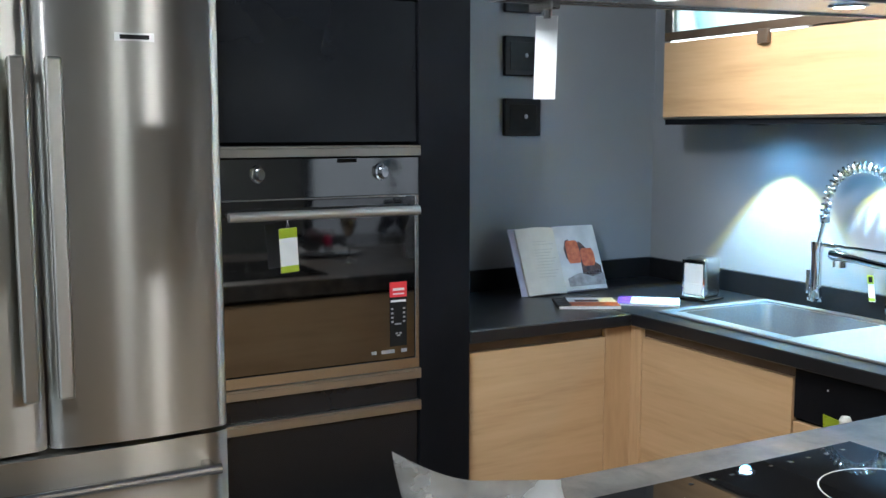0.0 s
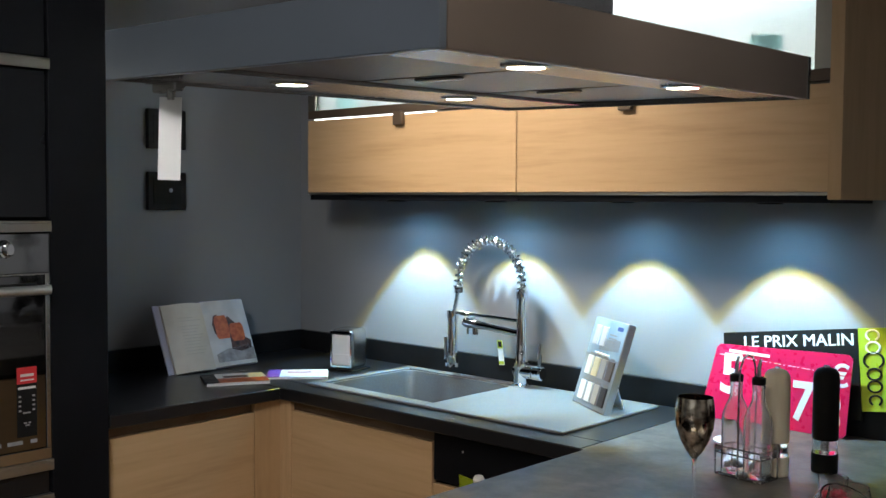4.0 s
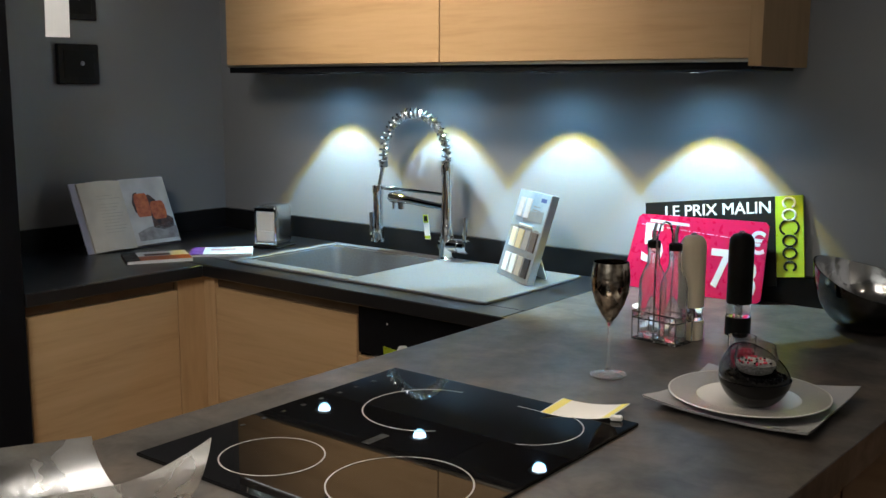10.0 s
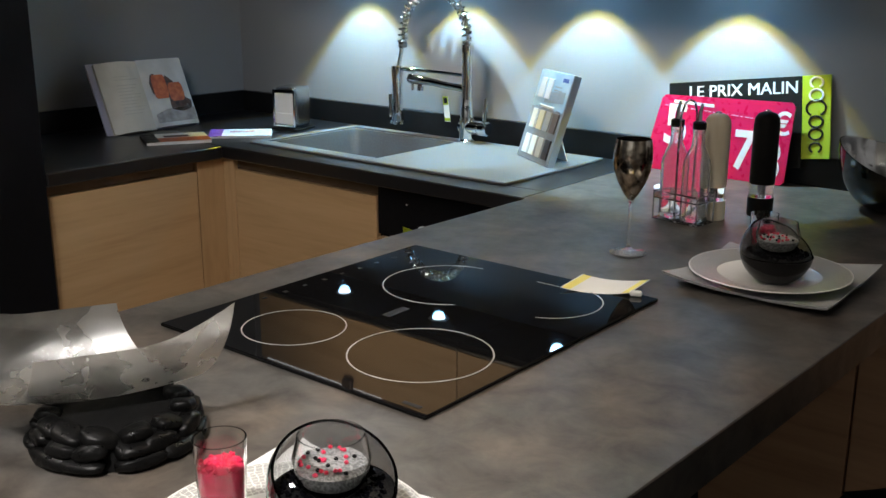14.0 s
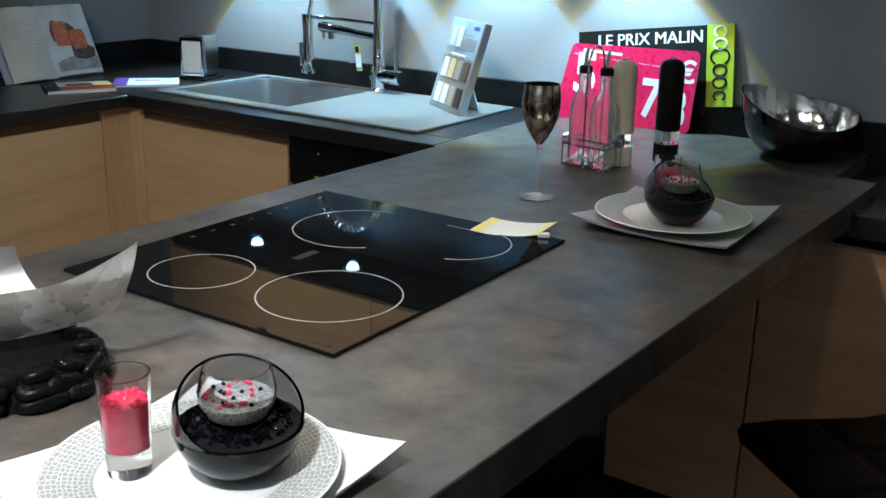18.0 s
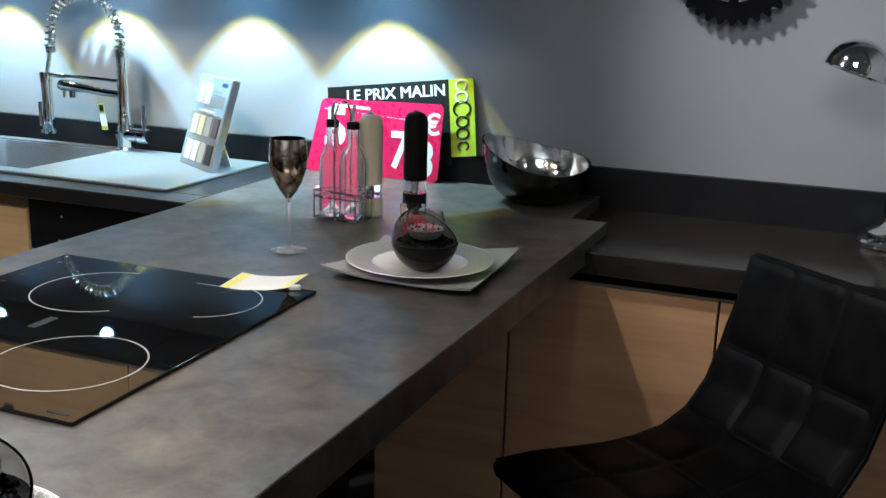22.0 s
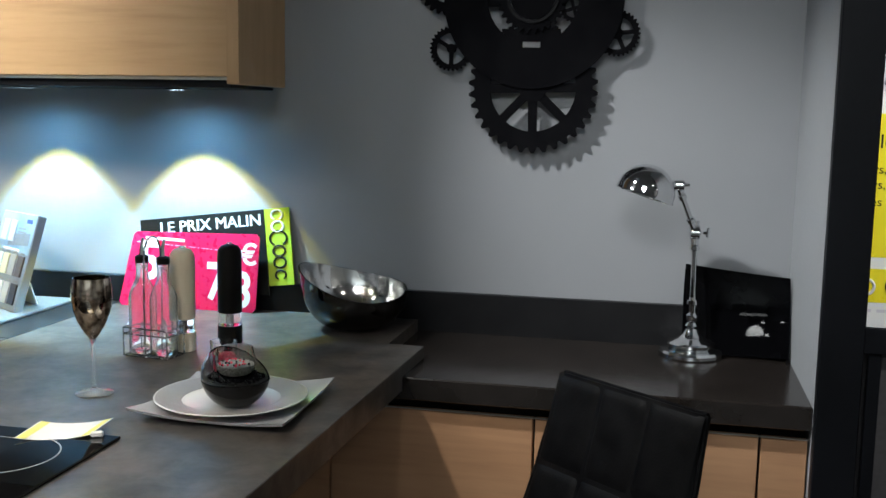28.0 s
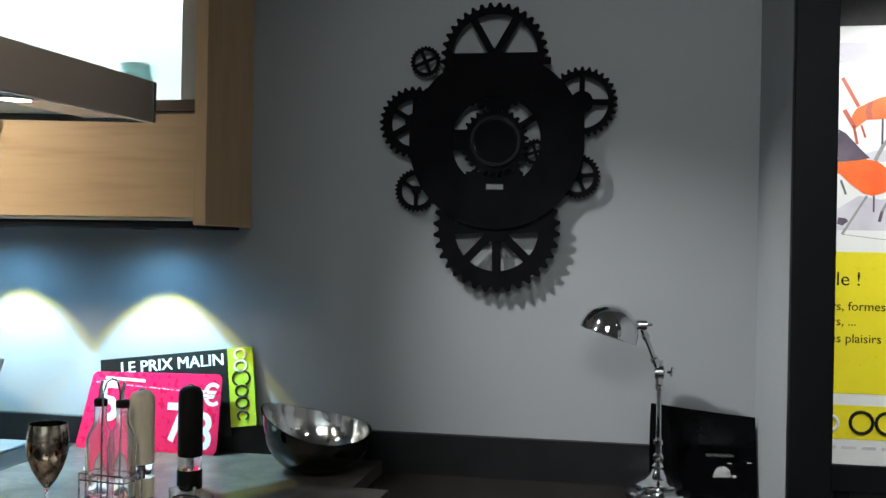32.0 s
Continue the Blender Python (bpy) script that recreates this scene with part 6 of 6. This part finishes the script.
def cushion(s0, s1, y0, y1, puff, side):
    bm = bmesh.new()
    n, m = 14, 12
    grid = []
    for i in range(n + 1):
        s = s0 + (s1 - s0) * i / n
        p, q = shell_point(s), shell_point(min(s + 0.05, len(PROF) - 1.001))
        q0 = shell_point(max(s - 0.05, 0))
        d = (q - q0).normalized()
        nor = Vector((-d.y, d.x)) * side
        if nor.y < 0 and side > 0:
            nor = -nor
        for j in range(m + 1):
            v = j / m
            u = i / n
            h = puff * (1 - (2 * u - 1) ** 12) * (1 - (2 * v - 1) ** 12)
            grid.append(bm.verts.new((p.x + nor.x * (0.012 + h), y0 + (y1 - y0) * v, p.y + nor.y * (0.012 + h))))
    for i in range(n):
        for j in range(m):
            a = i * (m + 1) + j
            bm.faces.new((grid[a], grid[a + 1], grid[a + m + 2], grid[a + m + 1]))
    return bm


HW = 0.196
core = bmesh.new()
prev = None
for i in range(45):
    s = (len(PROF) - 1.001) * i / 44
    p = shell_point(s)
    d = (shell_point(min(s + 0.1, len(PROF) - 1.001)) - shell_point(max(s - 0.1, 0))).normalized()
    nor = Vector((-d.y, d.x))
    w_ = HW * (0.93 + 0.07 * min(1, i / 10)) * (1.0 if i < 40 else 1.0 - 0.012 * (i - 40))
    row = [core.verts.new((p.x + nor.x * t_, y, p.y + nor.y * t_)) for y, t_ in ((-w_, 0.0), (-w_ + 0.012, 0.014), (w_ - 0.012, 0.014), (w_, 0.0), (w_ - 0.012, -0.016), (-w_ + 0.012, -0.016))]
    if prev:
        for k in range(6):
            core.faces.new((prev[k], prev[(k + 1) % 6], row[(k + 1) % 6], row[k]))
    else:
        core.faces.new(row)
    prev = row
core.faces.new(prev[::-1])
autosmooth(part("shell", core, M_LEATHER, stool, "thin curved leather shell"), 50)
rows_s = ((0.05, 2.92), (2.94, 5.12), (5.14, 7.32), (7.34, 9.22), (9.24, 10.95))
cols_y = ((-HW + 0.010, -0.0607), (-0.0593, 0.0593), (0.0607, HW - 0.010))
for s0, s1 in rows_s:
    for y0, y1 in cols_y:
        autosmooth(part("cushion_panel", cushion(s0, s1, y0, y1, 0.0065, 1), M_LEATHER, stool, "quilted square"), 80)
for sd in (-1, 1):
    edge_pts = []
    for i in range(40):
        s = (len(PROF) - 1.001) * i / 44
        q = shell_point(s)
        edge_pts.append((q.x, sd * HW * (0.93 + 0.07 * min(1, i / 10)), q.y))
    part("piping", tube(edge_pts, 0.0055, 8), M_LEATHER, stool, "sewn edge piping")
q = shell_point(0.0)
part("piping", tube([(q.x, -HW * 0.93, q.y), (q.x, HW * 0.93, q.y)], 0.0055, 8), M_LEATHER, stool)
autosmooth(part("gas_column", lathe([(0, 0.02), (0.025, 0.02), (0.025, 0.30), (0.018, 0.30), (0.018, 0.53), (0, 0.53)], 20), M_CHROME, stool, "chrome gas column"))
autosmooth(part("floor_base", lathe([(0, 0), (0.20, 0), (0.205, 0.006), (0.19, 0.014), (0.05, 0.030), (0.03, 0.05), (0, 0.05)], 40), M_CHROME, stool, "round chrome floor plate"))
part("seat_plate", boxes((-0.08, 0.08, -0.08, 0.08, 0.525, 0.537), bevel=0.003), M_GREYMETAL, stool)
part("foot_ring", merged(tube([(0.15 * math.cos(radians(a)), 0.15 * math.sin(radians(a)), 0.22) for a in range(-90, 91, 10)], 0.010, 10), tube([(0, -0.15, 0.22), (0, 0.15, 0.22)], 0.009, 10)), M_CHROME, stool, "chrome footrest")

# ---- poster beyond the return wall ----
po = thing("poster_panel", (4.40, 0.84, 0.0), "tall illuminated advertising poster with yellow text panel and orange chairs", "poster")
X0, X1 = -0.43, 0.50
part("base", boxes((X0, X1, -0.02, 0.015, 0.70, 0.784), bevel=0.002), M_SATIN, po)
part("board", boxes((X0, X1, -0.018, 0.0, 0.786, 2.178), bevel=0.002), M_POSTER, po)
part("stand_leg", boxes((X0 + 0.06, X0 + 0.10, -0.012, 0.008, 0.0, 0.70), bevel=0.002), M_SATIN, po)
part("stand_leg", boxes((X1 - 0.10, X1 - 0.06, -0.012, 0.008, 0.0, 0.70), bevel=0.002), M_SATIN, po)
part("text_field", boxes((X0, X1, -0.0195, -0.0182, 1.012, 1.461), bevel=0.0), M_YELLOW, po, "yellow text field")
part("logo_field", boxes((X0, X1, -0.0195, -0.0182, 0.868, 0.975), bevel=0.0), M_YELLOW, po, "yellow logo field")
part("photo_floor", boxes((X0, X1, -0.0190, -0.0182, 1.53, 1.60), bevel=0.0), M_LILAC, po, "lilac photo ground")
part("photo_top", boxes((X0, X1, -0.0190, -0.0182, 2.06, 2.125), bevel=0.0), M_LILAC, po)
for text, x, z, s in (("le !", -0.385, 1.355, 0.062), ("rs, formes,", -0.398, 1.276, 0.040), ("rs, ...", -0.398, 1.228, 0.040), ("es plaisirs !", -0.400, 1.174, 0.040)):
    words("poster_text", text, s, pose(x, -0.0200, z) @ UP, M_INK, po, "black poster words")


def ring_mark(x, z, r, m_):
    return part("logo_ring", tube([(x + r * math.cos(radians(a)), -0.0205, z + r * math.sin(radians(a))) for a in range(0, 360, 15)], 0.0055, 6, closed=True), m_, po)


ring_mark(-0.425 + 0.03, 0.918, 0.024, M_POSTER)
for i in range(4):
    ring_mark(-0.300 + 0.078 * i, 0.922, 0.034, M_INK)
for i in range(9):
    part("caption_bar", boxes((X0 + 0.012 + i * 0.06, X0 + 0.055 + i * 0.06, -0.0195, -0.0182, 0.836, 0.846), bevel=0.0), M_LILAC, po)


# printed chairs, laid out on a grid over the photo; each layer of print lies a hair above the last
def printed(name, pts, mat_, layer, label=""):
    outline = [(-0.385 + (u - 1.6) * 0.0812, 1.461 + (8.65 - v) * 0.0812) for u, v in pts]
    return part(name, prism(outline, -0.0186 - 0.0003 * layer, -0.0182), mat_, po, label)


def printed_bar(u0, v0, u1, v1, wide, mat_, layer):
    along = Vector((u1 - u0, v1 - v0)).normalized() * wide
    return printed("photo_leg", ((u0 - along.y, v0 + along.x), (u1 - along.y, v1 + along.x), (u1 + along.y, v1 - along.x), (u0 + along.y, v0 - along.x)), mat_, layer)


printed("photo_shadow", ((1.7, 6.9), (2.4, 6.45), (3.2, 6.6), (5.2, 6.2), (5.2, 7.5), (3.4, 7.55), (2.3, 7.3)), M_LILAC, 1, "printed lilac shadow")
printed("photo_seat", ((2.5, 4.85), (3.0, 4.68), (4.6, 4.66), (4.9, 4.95), (4.3, 5.14), (2.9, 5.12)), M_LILAC, 1, "printed lilac chair seat")
printed("photo_back", ((2.08, 3.35), (2.24, 3.05), (2.48, 2.93), (3.05, 2.66), (3.74, 2.45), (3.82, 2.70), (3.80, 3.22), (3.66, 3.44), (3.30, 3.46), (2.62, 3.50), (2.22, 3.84), (2.12, 3.60)), M_POSTORANGE, 2, "printed orange chair back")
printed("photo_seat", ((0.9, 5.2), (1.8, 5.13), (2.5, 5.00), (3.05, 5.10), (3.40, 5.38), (3.72, 5.88), (3.60, 6.12), (3.30, 6.34), (2.92, 6.45), (2.55, 6.36), (2.10, 6.02), (1.7, 5.62), (0.9, 5.3)), M_POSTORANGE, 2, "printed orange chair seat")
printed("photo_band", ((2.66, 2.83), (2.88, 2.74), (2.80, 3.10), (2.86, 3.46), (2.64, 3.48), (2.57, 3.15)), M_RUST, 3, "brown fold of the chair back")
printed("photo_frame", ((1.6, 3.85), (1.88, 4.02), (2.46, 4.66), (2.78, 4.98), (2.40, 5.06), (1.6, 5.14)), M_PLUM, 3, "printed plum chair frame")
printed("photo_frame", ((1.65, 7.30), (1.95, 7.34), (2.02, 7.46), (1.8, 7.62), (1.6, 7.55)), M_PLUM, 3)
for bar in ((1.72, 1.85, 2.34, 2.98, 0.07, M_RUST, 3), (1.80, 3.10, 2.20, 3.80, 0.08, M_RUST, 3), (2.16, 3.70, 2.30, 4.44, 0.05, M_RUST, 3), (2.44, 3.70, 2.60, 4.18, 0.04, M_RUST, 3), (3.64, 3.40, 4.00, 4.35, 0.07, M_RUST, 3), (3.80, 2.60, 4.05, 3.30, 0.05, M_RUST, 3), (3.22, 3.46, 3.22, 4.62, 0.035, M_PLUM, 3),
            (2.98, 5.08, 3.22, 4.56, 0.07, M_GREYINK, 4), (3.22, 4.56, 3.52, 4.12, 0.07, M_GREYINK, 4), (3.52, 4.12, 4.10, 3.78, 0.07, M_GREYINK, 4), (2.70, 6.45, 1.80, 7.96, 0.045, M_GREYINK, 3), (3.95, 5.66, 3.24, 7.10, 0.05, M_GREYINK, 3), (3.26, 7.05, 3.16, 7.46, 0.06, M_PLUM, 4), (2.95, 6.45, 2.95, 7.08, 0.035, M_PLUM, 3), (1.72, 5.85, 1.92, 6.40, 0.04, M_PLUM, 3), (1.80, 7.96, 3.80, 8.20, 0.012, M_GREYINK, 4)):
    printed_bar(*bar)
